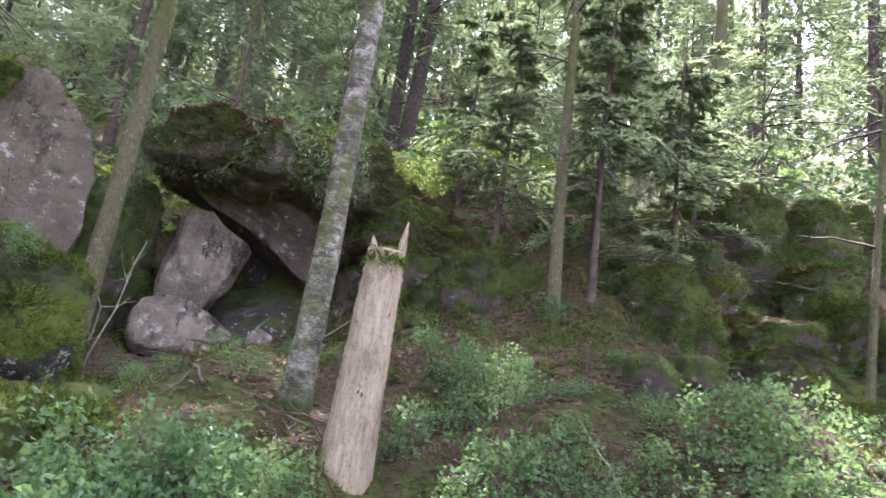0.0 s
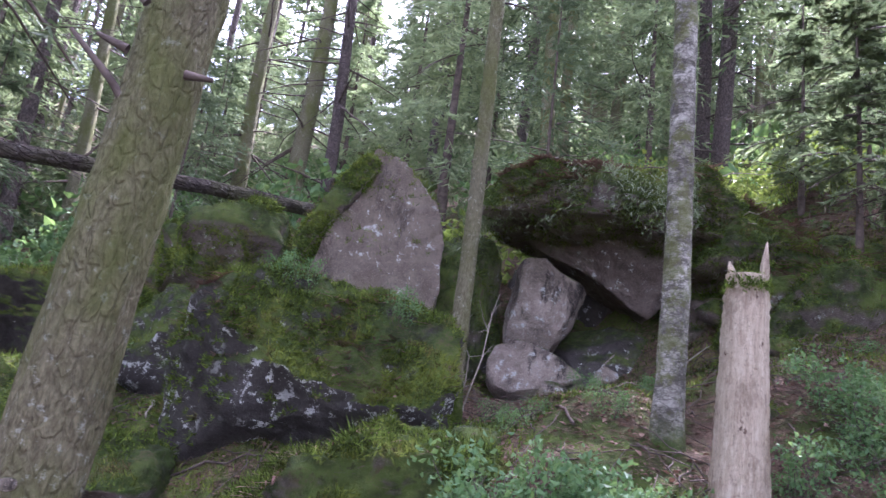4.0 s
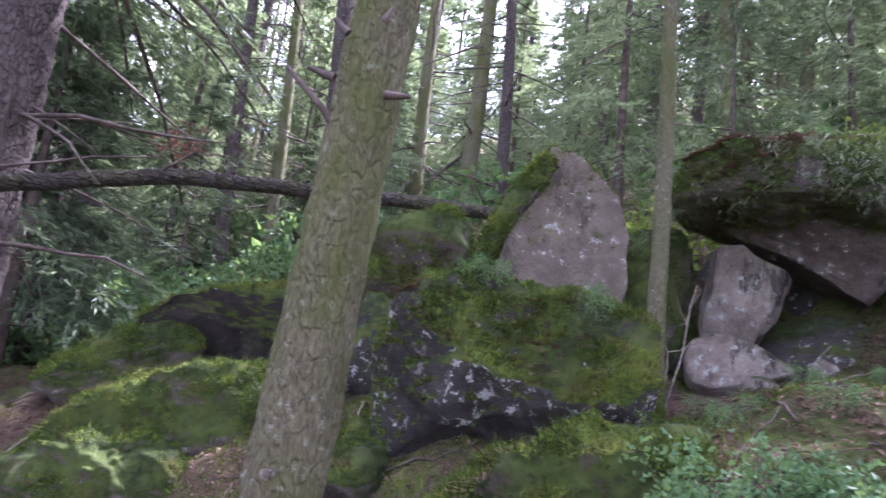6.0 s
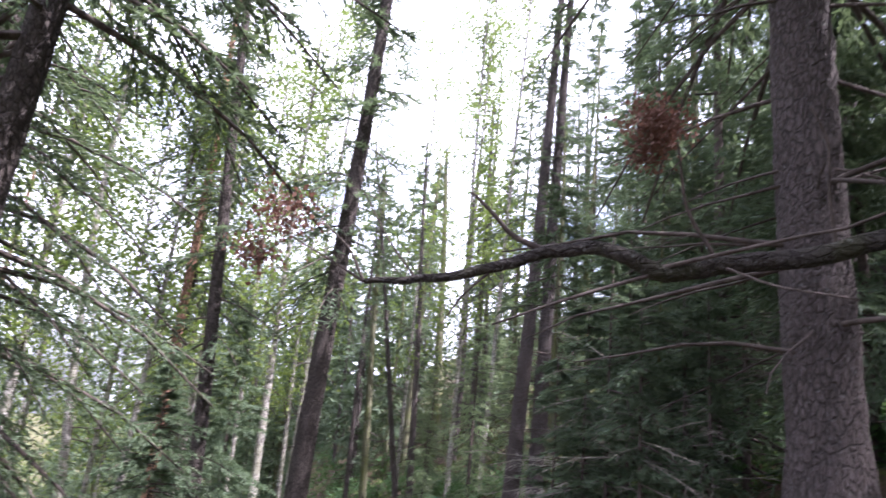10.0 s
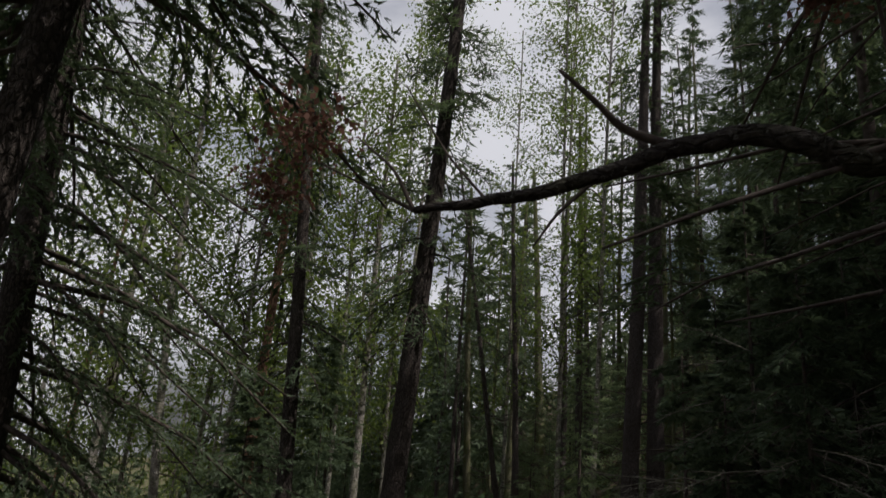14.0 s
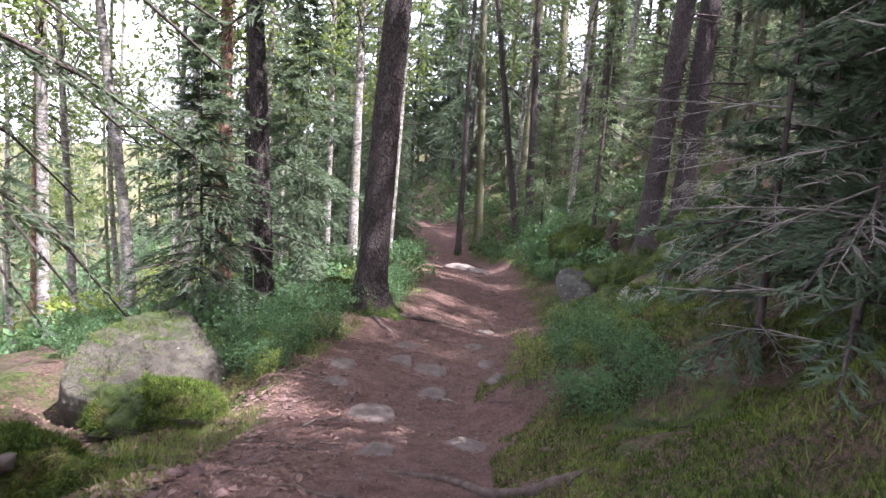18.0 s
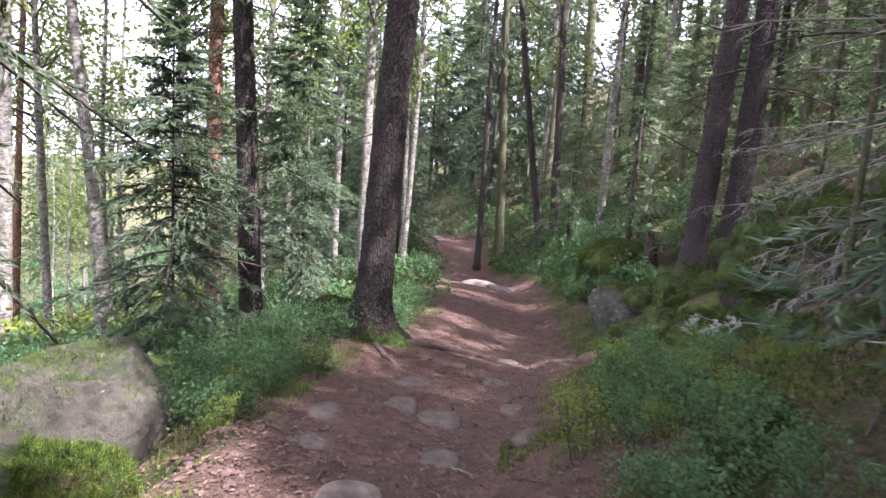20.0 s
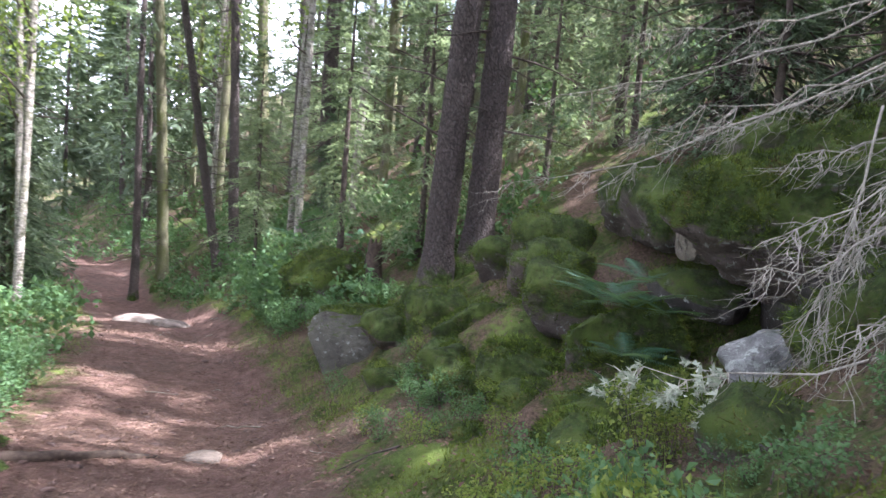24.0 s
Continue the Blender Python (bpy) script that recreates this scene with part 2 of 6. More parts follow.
def snag_material():
    m = Mat("bare_snag_wood", 0.8, 0.2)
    tall = m.stretch(1, 1, 0.07)
    c = m.mix(m.ramp(m.noise(60, 8, 0.75, m.stretch(1, 1, 0.12)), 0.3, 0.7), (0.25, 0.20, 0.140), (0.46, 0.40, 0.30))
    c = m.mix(m.math("MULTIPLY", m.ramp(m.noise(4, 5, 0.6, m.stretch(1, 1, 0.4)), 0.50, 0.68), 0.7), c, (0.24, 0.14, 0.07))
    c = m.mix(m.ramp(m.noise(19, 6, 0.6, m.stretch(1, 1, 0.5)), 0.66, 0.70), c, (0.09, 0.06, 0.04))
    c = m.mix(m.math("MULTIPLY", m.ramp(m.noise(9, 8, 0.75, m.stretch(1, 1, 0.45)), 0.50, 0.62), 0.55), c, (0.13, 0.095, 0.065))
    c = m.mix(m.math("MULTIPLY", m.ramp(m.noise(70, 6, 0.8), 0.52, 0.66), 0.5), c, (0.10, 0.075, 0.055))
    return m.done(c, m.math("ADD", m.noise(55, 6, 0.7, tall), m.noise(24, 8, 0.75, m.stretch(1, 1, 0.4))), 1.0, 0.02)


wood_snag = snag_material()


def plain_material(name, a, b, scale=8.0, rough=0.85, relief=0.5, depth=0.01):
    m = Mat(name, rough, 0.2)
    return m.done(m.mix(m.ramp(m.noise(scale, 6, 0.65), 0.3, 0.7), a, b), m.noise(scale * 4, 6, 0.7), relief, depth)


wood_log = bark_material("fallen_log_bark", (0.042, 0.034, 0.029), (0.105, 0.090, 0.078), (0.018, 0.014, 0.012), 24, 0.0, (0.19, 0.185, 0.165), 0.2, True)
wood_twig = plain_material("dry_twig", (0.045, 0.034, 0.028), (0.11, 0.088, 0.074), 12)
wood_grey = plain_material("lichened_grey_twig", (0.13, 0.115, 0.090), (0.29, 0.265, 0.215), 25)
# lichened twig, paled further to hold the sunlight on the boughs
wood_sunlit = plain_material("sunlit_lichened_twig", (0.20, 0.185, 0.15), (0.44, 0.41, 0.34), 30)
wood_root = plain_material("root_bark", (0.042, 0.03, 0.023), (0.105, 0.078, 0.06), 18)
stone_path = plain_material("trodden_stone", (0.070, 0.056, 0.044), (0.135, 0.108, 0.088), 14, 0.8, 0.7, 0.015)
stone_ledge = plain_material("worn_ledge", (0.11, 0.085, 0.072), (0.23, 0.19, 0.16), 9, 0.85, 0.8, 0.02)
stone_red = plain_material("reddish_loose_stone", (0.055, 0.034, 0.028), (0.125, 0.082, 0.07), 20, 0.85)


def leaf_material(name, colours, through=0.45, rough=0.5, glow=(0.20, 0.28, 0.06)):
    m = Mat(name, rough, 0.35)
    r = m.island()
    c = m.mix(m.ramp(r, 0.0, 0.5), colours[0], colours[1])
    c = m.mix(m.ramp(r, 0.5, 1.0), c, colours[2])
    return m.leafy(c, through, glow)


leaf_bilberry = leaf_material("bilberry_leaf", ((0.045, 0.105, 0.042), (0.075, 0.155, 0.062), (0.12, 0.21, 0.085)), rough=0.6)
leaf_fresh = leaf_material("fresh_yellow_leaf", ((0.10, 0.15, 0.02), (0.16, 0.21, 0.03), (0.23, 0.27, 0.05)), 0.5)
leaf_birch = leaf_material("birch_leaf", ((0.09, 0.13, 0.025), (0.13, 0.175, 0.035), (0.19, 0.225, 0.05)), 0.55)
needle = leaf_material("spruce_needle", ((0.056, 0.085, 0.046), (0.085, 0.118, 0.065), (0.115, 0.15, 0.082)), 0.42, 0.6, (0.16, 0.21, 0.08))
needle_young = leaf_material("young_spruce_needle", ((0.066, 0.098, 0.058), (0.10, 0.142, 0.080), (0.145, 0.19, 0.104)), 0.38, 0.6, (0.15, 0.20, 0.08))
# haze among the trees is put into these paler needles
needle_haze = leaf_material("haze_paled_spruce_needle", ((0.10, 0.14, 0.078), (0.15, 0.195, 0.105), (0.20, 0.245, 0.135)), 0.6, 0.6, (0.32, 0.40, 0.18))
needle_rust = leaf_material("withered_needle", ((0.10, 0.05, 0.035), (0.15, 0.075, 0.05), (0.19, 0.11, 0.08)), 0.3, 0.8, (0.20, 0.09, 0.06))
fern_leaf = leaf_material("fern_leaf", ((0.030, 0.085, 0.048), (0.045, 0.11, 0.06), (0.065, 0.14, 0.07)), 0.4)
grass_leaf = leaf_material("grass_blade", ((0.08, 0.12, 0.02), (0.13, 0.17, 0.03), (0.20, 0.22, 0.05)), 0.4)


def moss_shoots():
    m = Mat("moss_shoot", 0.9, 0.1)
    c = m.mix(m.math("POWER", m.island(), 1.6), (0.022, 0.038, 0.006), (0.140, 0.210, 0.034))
    c = m.mix(m.ramp(m.noise(2.2, 5, 0.65), 0.48, 0.64), c, m.mix(m.island(), (0.09, 0.12, 0.018), (0.205, 0.25, 0.045)))
    c = m.mix(m.math("MULTIPLY", m.ramp(m.noise(4.5, 6, 0.7), 0.54, 0.66), 0.85), c, m.mix(m.island(), (0.05, 0.032, 0.02), (0.17, 0.115, 0.075)))
    c = m.mix(m.math("MULTIPLY", m.ramp(m.noise(15, 4, 0.6), 0.48, 0.34), 0.8), c, (0.010, 0.014, 0.004))
    c = m.mix(m.math("MULTIPLY", m.ramp(m.noise(24, 3, 0.6), 0.56, 0.68), 0.7), c, (0.22, 0.27, 0.05))
    return m.leafy(c, 0.25, (0.12, 0.14, 0.03))


moss_leaf = moss_shoots()
lichen_tuft = leaf_material("hanging_lichen", ((0.12, 0.16, 0.08), (0.26, 0.30, 0.20), (0.09, 0.13, 0.04)), 0.3, 0.9)
lichen_crust = leaf_material("crusted_lichen", ((0.24, 0.27, 0.19), (0.36, 0.39, 0.30), (0.46, 0.48, 0.38)), 0.2, 0.9)
litter_leaf = leaf_material("dead_leaf", ((0.075, 0.042, 0.028), (0.13, 0.078, 0.054), (0.18, 0.12, 0.088)), 0.15, 0.8, (0.20, 0.11, 0.07))


def ground_material():
    m = Mat("forest_floor", 0.95, 0.15)
    path = m.attribute("trodden")
    soil = m.mix(m.ramp(m.noise(7, 8, 0.7), 0.3, 0.7), (0.075, 0.043, 0.033), (0.185, 0.112, 0.090))
    soil = m.mix(m.math("MULTIPLY", m.ramp(m.noise(70, 4, 0.8), 0.5, 0.72), 0.6), soil, (0.27, 0.18, 0.15))
    soil = m.mix(m.math("MULTIPLY", m.ramp(m.noise(1.1, 5), 0.5, 0.7), 0.5), soil, (0.10, 0.075, 0.062))
    floor = m.mix(m.ramp(m.noise(30, 9, 0.85), 0.36, 0.64), (0.042, 0.029, 0.020), (0.185, 0.125, 0.090))
    floor = m.mix(m.math("MULTIPLY", m.ramp(m.noise(95, 5, 0.8), 0.55, 0.68), 0.6), floor, (0.24, 0.17, 0.125))
    green = m.ramp(m.math("ADD", m.noise(1.3, 6, 0.6), m.math("MULTIPLY", m.noise(14, 6, 0.7), 0.55)), 0.67, 0.86)
    c = m.mix(m.math("MULTIPLY", green, 0.9), floor, moss_colour(m))
    edge = m.ramp(m.math("ADD", path, m.math("MULTIPLY", m.math("SUBTRACT", m.noise(4, 5), 0.5), 0.7)), 0.35, 0.6)
    relief = m.math("ADD", m.noise(22, 8, 0.75), m.math("MULTIPLY", m.noise(80, 3), 0.5))
    return m.done(m.mix(edge, c, soil), relief, 1.0, 0.05)


floor_mat = ground_material()


# ---- mesh helpers ----
rng = np.random.default_rng(7)


def mesh(name, v, f, smooth=True):
    """A mesh from arrays of vertices and of faces with one number of corners."""
    v, f = np.asarray(v, np.float32), np.asarray(f, np.int32)
    me = bpy.data.meshes.new(name)
    me.vertices.add(len(v))
    me.vertices.foreach_set("co", v.ravel())
    me.loops.add(f.size)
    me.loops.foreach_set("vertex_index", f.ravel())
    me.polygons.add(len(f))
    me.polygons.foreach_set("loop_start", np.arange(0, f.size, f.shape[1], dtype=np.int32))
    me.polygons.foreach_set("use_smooth", np.full(len(f), smooth))
    me.update(calc_edges=True)
    return me


def part(name, me, material, parent=None, label=""):
    """One mesh object, under a thing or under a part."""
    if not me.materials:
        me.materials.append(material)
    ob = new(name, me)
    ob.parent = parent
    return tagged(ob, label) if label else ob


def thing(name, x, y, z, label, category, group="", kind="", turn=0.0):
    ob = new(name)
    ob.matrix_basis = pose(x, y, z, 0, 0, turn)
    ob.empty_display_size = 0.1
    return tagged(ob, label, category, group, kind)


def joined(pieces):
    """Vertices and faces of several (v, f) pairs in one."""
    vs, fs, n = [], [], 0
    for v, f in pieces:
        vs.append(v), fs.append(np.asarray(f) + n)
        n += len(v)
    return np.concatenate(vs), np.concatenate(fs)


def tube(points, radii, sides=6, cap=True):
    """A round limb along points, in quads."""
    p, r = np.asarray(points, float), np.asarray(radii, float)
    along = np.gradient(p, axis=0)
    along /= np.linalg.norm(along, axis=1, keepdims=True) + 1e-9
    ref = np.where(np.abs(along[:, 2:3]) > 0.8, (1.0, 0.0, 0.0), (0.0, 0.0, 1.0))
    if abs(along[:, 2]).mean() > 0.8:
        ref = np.tile((1.0, 0.0, 0.0), (len(p), 1))
    else:
        ref = np.tile((0.0, 0.0, 1.0), (len(p), 1)) + (0.01, 0.02, 0)
    a = np.cross(along, ref)
    a /= np.linalg.norm(a, axis=1, keepdims=True) + 1e-9
    b = np.cross(along, a)
    ang = np.arange(sides) * 2 * np.pi / sides
    v = p[:, None] + r[:, None, None] * (np.cos(ang)[None, :, None] * a[:, None] + np.sin(ang)[None, :, None] * b[:, None])
    i, j = np.meshgrid(np.arange(len(p) - 1), np.arange(sides), indexing="ij")
    k = (j + 1) % sides
    f = np.stack([i * sides + j, i * sides + k, (i + 1) * sides + k, (i + 1) * sides + j], -1).reshape(-1, 4)
    v = v.reshape(-1, 3)
    if cap:
        n = len(v)
        v = np.concatenate([v, p[-1:], p[:1]])
        j = np.arange(sides)
        top, k = (len(p) - 1) * sides, (j + 1) % sides
        f = np.concatenate([f, np.stack([top + j, top + k, np.full(sides, n), np.full(sides, n)], 1)[:, [0, 1, 2, 2]] * 1])
        f = f[: len(f) - sides]  # open rings are closed by a point below
        tip = np.stack([top + j[::2], top + (j[::2] + 1) % sides, top + (j[::2] + 2) % sides, np.full(len(j[::2]), n)], 1)
        f = np.concatenate([f, tip])
    return v, f


def bent(a, b, sag=0.0, wiggle=0.0, n=6):
    """Points from a to b that sag in the middle and wander."""
    a, b = np.asarray(a, float), np.asarray(b, float)
    s = np.linspace(0, 1, n)[:, None]
    p = a + (b - a) * s
    p[:, 2] -= sag * 4 * (s * (1 - s))[:, 0]
    p[1:-1] += rng.normal(0, wiggle, (n - 2, 3))
    return p


def value_noise(shape, seed):
    return np.random.default_rng(seed).random(shape)


LATTICE = value_noise((256, 256), 3)


def wavy(x, y, step, shift=0):
    """Smooth noise of about -1 to 1 over the plane."""
    u, w = np.asarray(x, float) / step + 40.3 + shift, np.asarray(y, float) / step + 71.7 + shift * 2
    i, j = np.floor(u).astype(int), np.floor(w).astype(int)
    a, b = u - i, w - j
    a, b = a * a * (3 - 2 * a), b * b * (3 - 2 * b)
    g = lambda m, n: LATTICE[m % 256, n % 256]
    return 2 * ((g(i, j) * (1 - a) + g(i + 1, j) * a) * (1 - b) + (g(i, j + 1) * (1 - a) + g(i + 1, j + 1) * a) * b) - 1


# ---- the lie of the land ----
# the trodden line: x, y, height, from the distance ahead back past the first step
LINE = ((-90, -48, -5.6), (-60, -30, -4.4), (-42, -18.5, -3.95), (-33, -13, -3.6), (-25.5, -9.0, -3.2), (-22.4, -7.4, -2.98), (-18.5, -5.8, -2.62), (-15.7, -5.0, -2.4),
        (-12.8, -4.5, -2.13), (-10.3, -3.8, -1.74), (-9.2, -3.35, -1.54), (-7.6, -2.75, -1.15), (-4, -1.2, -0.62), (-2, -0.5, -0.31), (0, 0, 0), (3, 0.5, 0.42), (10, 1, 1.1), (40, 2, 3), (120, 4, 6))
# local humps and hollows: x, y, radius, height
HUMPS = ((-1.7, 4.7, 1.15, -0.75), (-13.0, -1.2, 1.2, -0.75), (-13.6, -0.7, 0.8, -0.35), (-14.6, -1.8, 1.1, -0.30), (2.6, 4.3, 1.2, -0.45), (-17.5, -3.0, 2.5, -0.55), (-20.5, -2.5, 2.0, -0.45), (-28.5, -7.6, 4.0, -0.9),
         (-2.3, 2.2, 0.6, -0.25), (-4.6, 1.75, 0.9, 0.12), (0.9, 4.5, 0.7, 0.18), (-7.8, -4.7, 1.1, -0.30), (-8.7, -6.1, 1.1, -0.35), (-13.9, -6.1, 0.9, 0.22), (-5.0, 2.5, 0.6, -0.15), (-9.4, -6.1, 0.9, -0.3), (1.2, 2.8, 0.8, 0.15), (0.2, 6.2, 1.3, 0.6))


def beside(x, y):
    """Metres to the uphill side of the trodden line, and the line's height there."""
    lx, ly, lz = np.array(LINE).T
    return (y - np.interp(x, lx, ly)) * 0.93, np.interp(x, lx, lz)


def land(x, y):
    """The height of the ground."""
    x, y = np.asarray(x, float), np.asarray(y, float)
    d, z = beside(x, y)
    q = np.clip(d - 0.7, 0, None)
    z = z + np.where(q < 2, 0.12 * q * q + 0.48 * q, 1.44 + 0.55 * (q - 2) - 0.002 * np.clip(q - 20, 0, 90) ** 2)
    q = np.clip(-d - 1.1, 0, None)
    z = z - np.where(q < 5, 0.1 * q + 0.03 * q * q, 1.25 + 0.4 * np.clip(q - 5, 0, 27) + 0.03 * np.clip(q - 32, 0, None))
    for hx, hy, r, h in HUMPS:
        z = z + h * np.exp(-((x - hx) ** 2 + (y - hy) ** 2) / (r * r))
    off = np.clip((np.abs(d) - 0.7) / 1.0, 0, 1)
    z = z + (0.03 + 0.10 * off) * wavy(x, y, 0.9) + off * 0.11 * wavy(x, y, 0.42, 5) + (0.012 + 0.05 * off) * wavy(x, y, 0.19, 9) + np.clip((np.abs(d) - 5) / 4, 0, 1) * 0.25 * wavy(x, y, 4.5, 2)
    return z


def steps(*runs):
    out = []
    for a, b, s in runs:
        out.append(np.arange(a, b, s))
    return np.concatenate(out)


gx = steps((-600, -120, 40), (-120, -45, 4), (-45, -24, 0.6), (-24, -14, 0.22), (-14, 3.5, 0.085), (3.5, 8, 0.3), (8, 40, 2.5), (40, 601, 40))
gy = steps((-600, -60, 40), (-60, -16, 2.5), (-16, -7, 0.4), (-7, 6.5, 0.085), (6.5, 12, 0.3), (12, 60, 2.5), (60, 601, 40))
X, Y = np.meshgrid(gx, gy, indexing="ij")
D, _ = beside(X, Y)
Z = land(X, Y)
nx, ny = X.shape
I, J = np.meshgrid(np.arange(nx - 1), np.arange(ny - 1), indexing="ij")
quads = np.stack([I * ny + J, (I + 1) * ny + J, (I + 1) * ny + J + 1, I * ny + J + 1], -1).reshape(-1, 4)
ground_me = mesh("ground", np.stack([X, Y, Z], -1).reshape(-1, 3), quads)
trodden = np.clip(1.45 - np.abs(D - 0.12 * np.clip((-8 - X) / 2, 0, 1)) / (0.95 + 0.16 * np.clip((-8 - X) / 2, 0, 1) + 0.12 * wavy(X, Y, 1.4, 4)), 0, 1)
attr = ground_me.attributes.new("trodden", "FLOAT", "POINT")
attr.data.foreach_set("value", trodden.ravel().astype(np.float32))
ground = part("ground", ground_me, floor_mat)
tagged(ground, "forest floor of moss, brown needles and a trodden reddish path", "ground", kind="structure")


# ---- boulders ----
def ball(level):
    bm = bmesh.new()
    bmesh.ops.create_icosphere(bm, subdivisions=level, radius=1.0)
    v = np.array([p.co for p in bm.verts])
    f = np.array([[c.index for c in face.verts] for face in bm.faces])
    bm.free()
    return v, f


BALLS = {n: ball(n) for n in (2, 3, 4, 5, 6)}


def boulder(name, place, size, material, label, seed, turn=(0, 0, 0), cuts=(), level=5, rough=0.06, random_cuts=9, group="boulders", category="boulder", tufts=0, tuft_low=0.3, straw=0):
    """A weathered block: a ball flattened by cuts, broken up by noise. cuts: normal and distance in the block's own unit space."""
    r = np.random.default_rng(seed)
    v, f = BALLS[level]
    v = v.copy() * (1 + 0.25 * (np.abs(v) ** 4).sum(1, keepdims=True) ** -0.5 - 0.25)
    planes = [(np.array(n, float), o) for n, o in cuts]
    for _ in range(random_cuts):
        n = r.normal(size=3)
        planes.append((n, r.uniform(0.72, 0.95)))
    for n, o in planes:
        n = n / np.linalg.norm(n)
        over = np.clip(v @ n - o, 0, None)
        v = v - 0.94 * over[:, None] * n
    turned = np.array(pose(0, 0, 0, *turn).to_3x3())
    v = (v * np.array(size)) @ turned.T
    lift = np.array([noise.noise(Vector(p) * 2.3 + Vector((seed, 0, 0))) + 0.5 * noise.noise(Vector(p) * 6 + Vector((0, seed, 0))) + 0.25 * noise.noise(Vector(p) * 14) + 0.14 * noise.noise(Vector(p) * 33) for p in v])
    out = v / (np.linalg.norm(v, axis=1, keepdims=True) + 1e-9)
    if tufts and level > 4:
        clump = np.array([max(0.0, noise.noise(Vector(p) * 8.5 + Vector((seed, 3, 0)))) + 0.6 * noise.noise(Vector(p) * 21) for p in v])
        lift = lift + np.clip(out[:, 2] + 0.4, 0, 1) * clump * 0.042 / max(rough, 0.03)
    v = v + out * (lift * rough * 1.3)[:, None]
    ob = part(name, mesh(name, v, f), material)
    ob.matrix_basis = pose(*place)
    tagged(ob, label, category, group)
    if tufts:
        a, b, c = v[f[:, 0]], v[f[:, 1]], v[f[:, 2]]
        nrm = np.cross(b - a, c - a)
        area = np.linalg.norm(nrm, axis=1)
        nrm /= area[:, None] + 1e-12
        ok = nrm[:, 2] > tuft_low
        if ok.any():
            tufts = int(tufts * 1.7)
            pick = r.choice(np.where(ok)[0], tufts, p=area[ok] / area[ok].sum())
            u, w = r.random((2, tufts, 1))
            u, w = np.where(u + w > 1, 1 - u, u), np.where(u + w > 1, 1 - w, w)
            at = a[pick] + u * (b - a)[pick] + w * (c - a)[pick]
            keep = np.array([noise.noise(Vector(p) * 3.1) for p in at]) > -0.28
            at, nn = at[keep], nrm[pick][keep]
            if straw:
                k = r.choice(np.where(nrm[:, 2] > 0.55)[0], straw)
                at2 = (a + b + c)[k] / 3 + nrm[k] * 0.012
                at2 = at2[np.array([noise.noise(Vector(p) * 2.1 + Vector((9, 0, 0))) for p in at2]) > -0.08]
                way = r.normal(size=(len(at2), 3)) * (1, 1, 0.25) * 0.035
                off = np.cross(way, (0, 0, 1.0)) * 0.085
                tagged(part("dead_needles", mesh("dead_needles", np.stack([at2 - way - off, at2 - way + off, at2 + way], 1).reshape(-1, 3), np.arange(3 * len(at2)).reshape(-1, 3), False), litter_leaf, ob, "fallen brown needles and straw"), kind="stuff")
            tagged(part("moss_cover", mesh("moss_cover", *shoots(at, nn, r, 0.0145 * np.array([[0.35 + max(0.0, 1.0 + 1.3 * noise.noise(Vector(p) * 9.0))] for p in at]), 0.0036)), moss_leaf, ob, "short green and golden moss"), kind="stuff")
    return ob


def shoots(at, nn, r, tall, wide):
    """Small upright triangles on points with normals."""
    n = len(at)
    side = np.cross(nn, r.normal(size=(n, 3)))
    side /= np.linalg.norm(side, axis=1, keepdims=True) + 1e-9
    h = tall * r.uniform(0.5, 1.5, (n, 1))
    tip = at + nn * h + r.normal(size=(n, 3)) * h * 0.7
    v = np.stack([at - side * wide, at + side * wide, tip], 1).reshape(-1, 3)
    return v, np.arange(3 * n).reshape(-1, 3)


M = "moss-grown granite boulder on the wooded slope"
boulder("slab_boulder", (-3.12, 4.22, 2.74), (0.56, 0.45, 0.78), rock_bare, "upright pointed granite slab with a flat pinkish face and mossy edges", 11, (0, 0, 32),
        cuts=(((0, -1, 0.10), 0.50), ((-0.9, 0.05, 0.43), 0.60), ((0.32, 0.05, 0.95), 0.76), ((0.57, 0.05, 0.82), 0.67), ((0.86, 0.05, 0.5), 0.69), ((1.0, 0.05, 0.05), 0.81)), level=6, rough=0.04, random_cuts=0, tufts=9000, tuft_low=0.22)
boulder("slab_shoulder", (-3.50, 3.98, 2.79), (0.12, 0.36, 0.68), rock_mossy, "moss-grown shoulder of rock against the slab", 12, (0, 27, 32), cuts=(((0, -1, 0.1), 0.75),), level=6, rough=0.05, random_cuts=2, tufts=22000, tuft_low=-0.6)
boulder("front_boulder", (-2.69, 3.08, 1.46), (0.87, 0.70, 0.76), rock_lichen, "large boulder, thick moss on top, white lichen on dark sides", 21, (0, 0, 39),
        cuts=(((-1.0, -0.25, 0.1), 0.86), ((-0.57, 0.05, 0.82), 0.90), ((-0.07, 0.05, 1.0), 0.86), ((0.28, 0.05, 0.96), 0.85), ((0.97, 0.05, 0.25), 0.89), ((0.1, -0.86, 0.62), 0.80), ((-0.66, -0.75, -0.10), 0.82), ((-0.2, -0.95, -0.25), 0.80), ((0.1, -0.6, -0.8), 0.56), ((0.79, 0.05, -0.61), 0.72)), level=6, rough=0.07, random_cuts=0, tufts=38000, tuft_low=0.06, straw=9000)
boulder("mossy_boulder", (-2.02, 2.62, 1.00), (0.78, 0.46, 0.42), rock_mossy, "bank of bright moss leaning against the large boulder", 22, (0, 0, 33), cuts=(((-0.83, 0.05, 0.55), 0.46), ((-0.66, 0.05, 0.75), 0.56), ((0.18, 0.05, 0.98), 0.89)), level=6, rough=0.09, random_cuts=0, tufts=24000, tuft_low=-0.2, straw=1500)
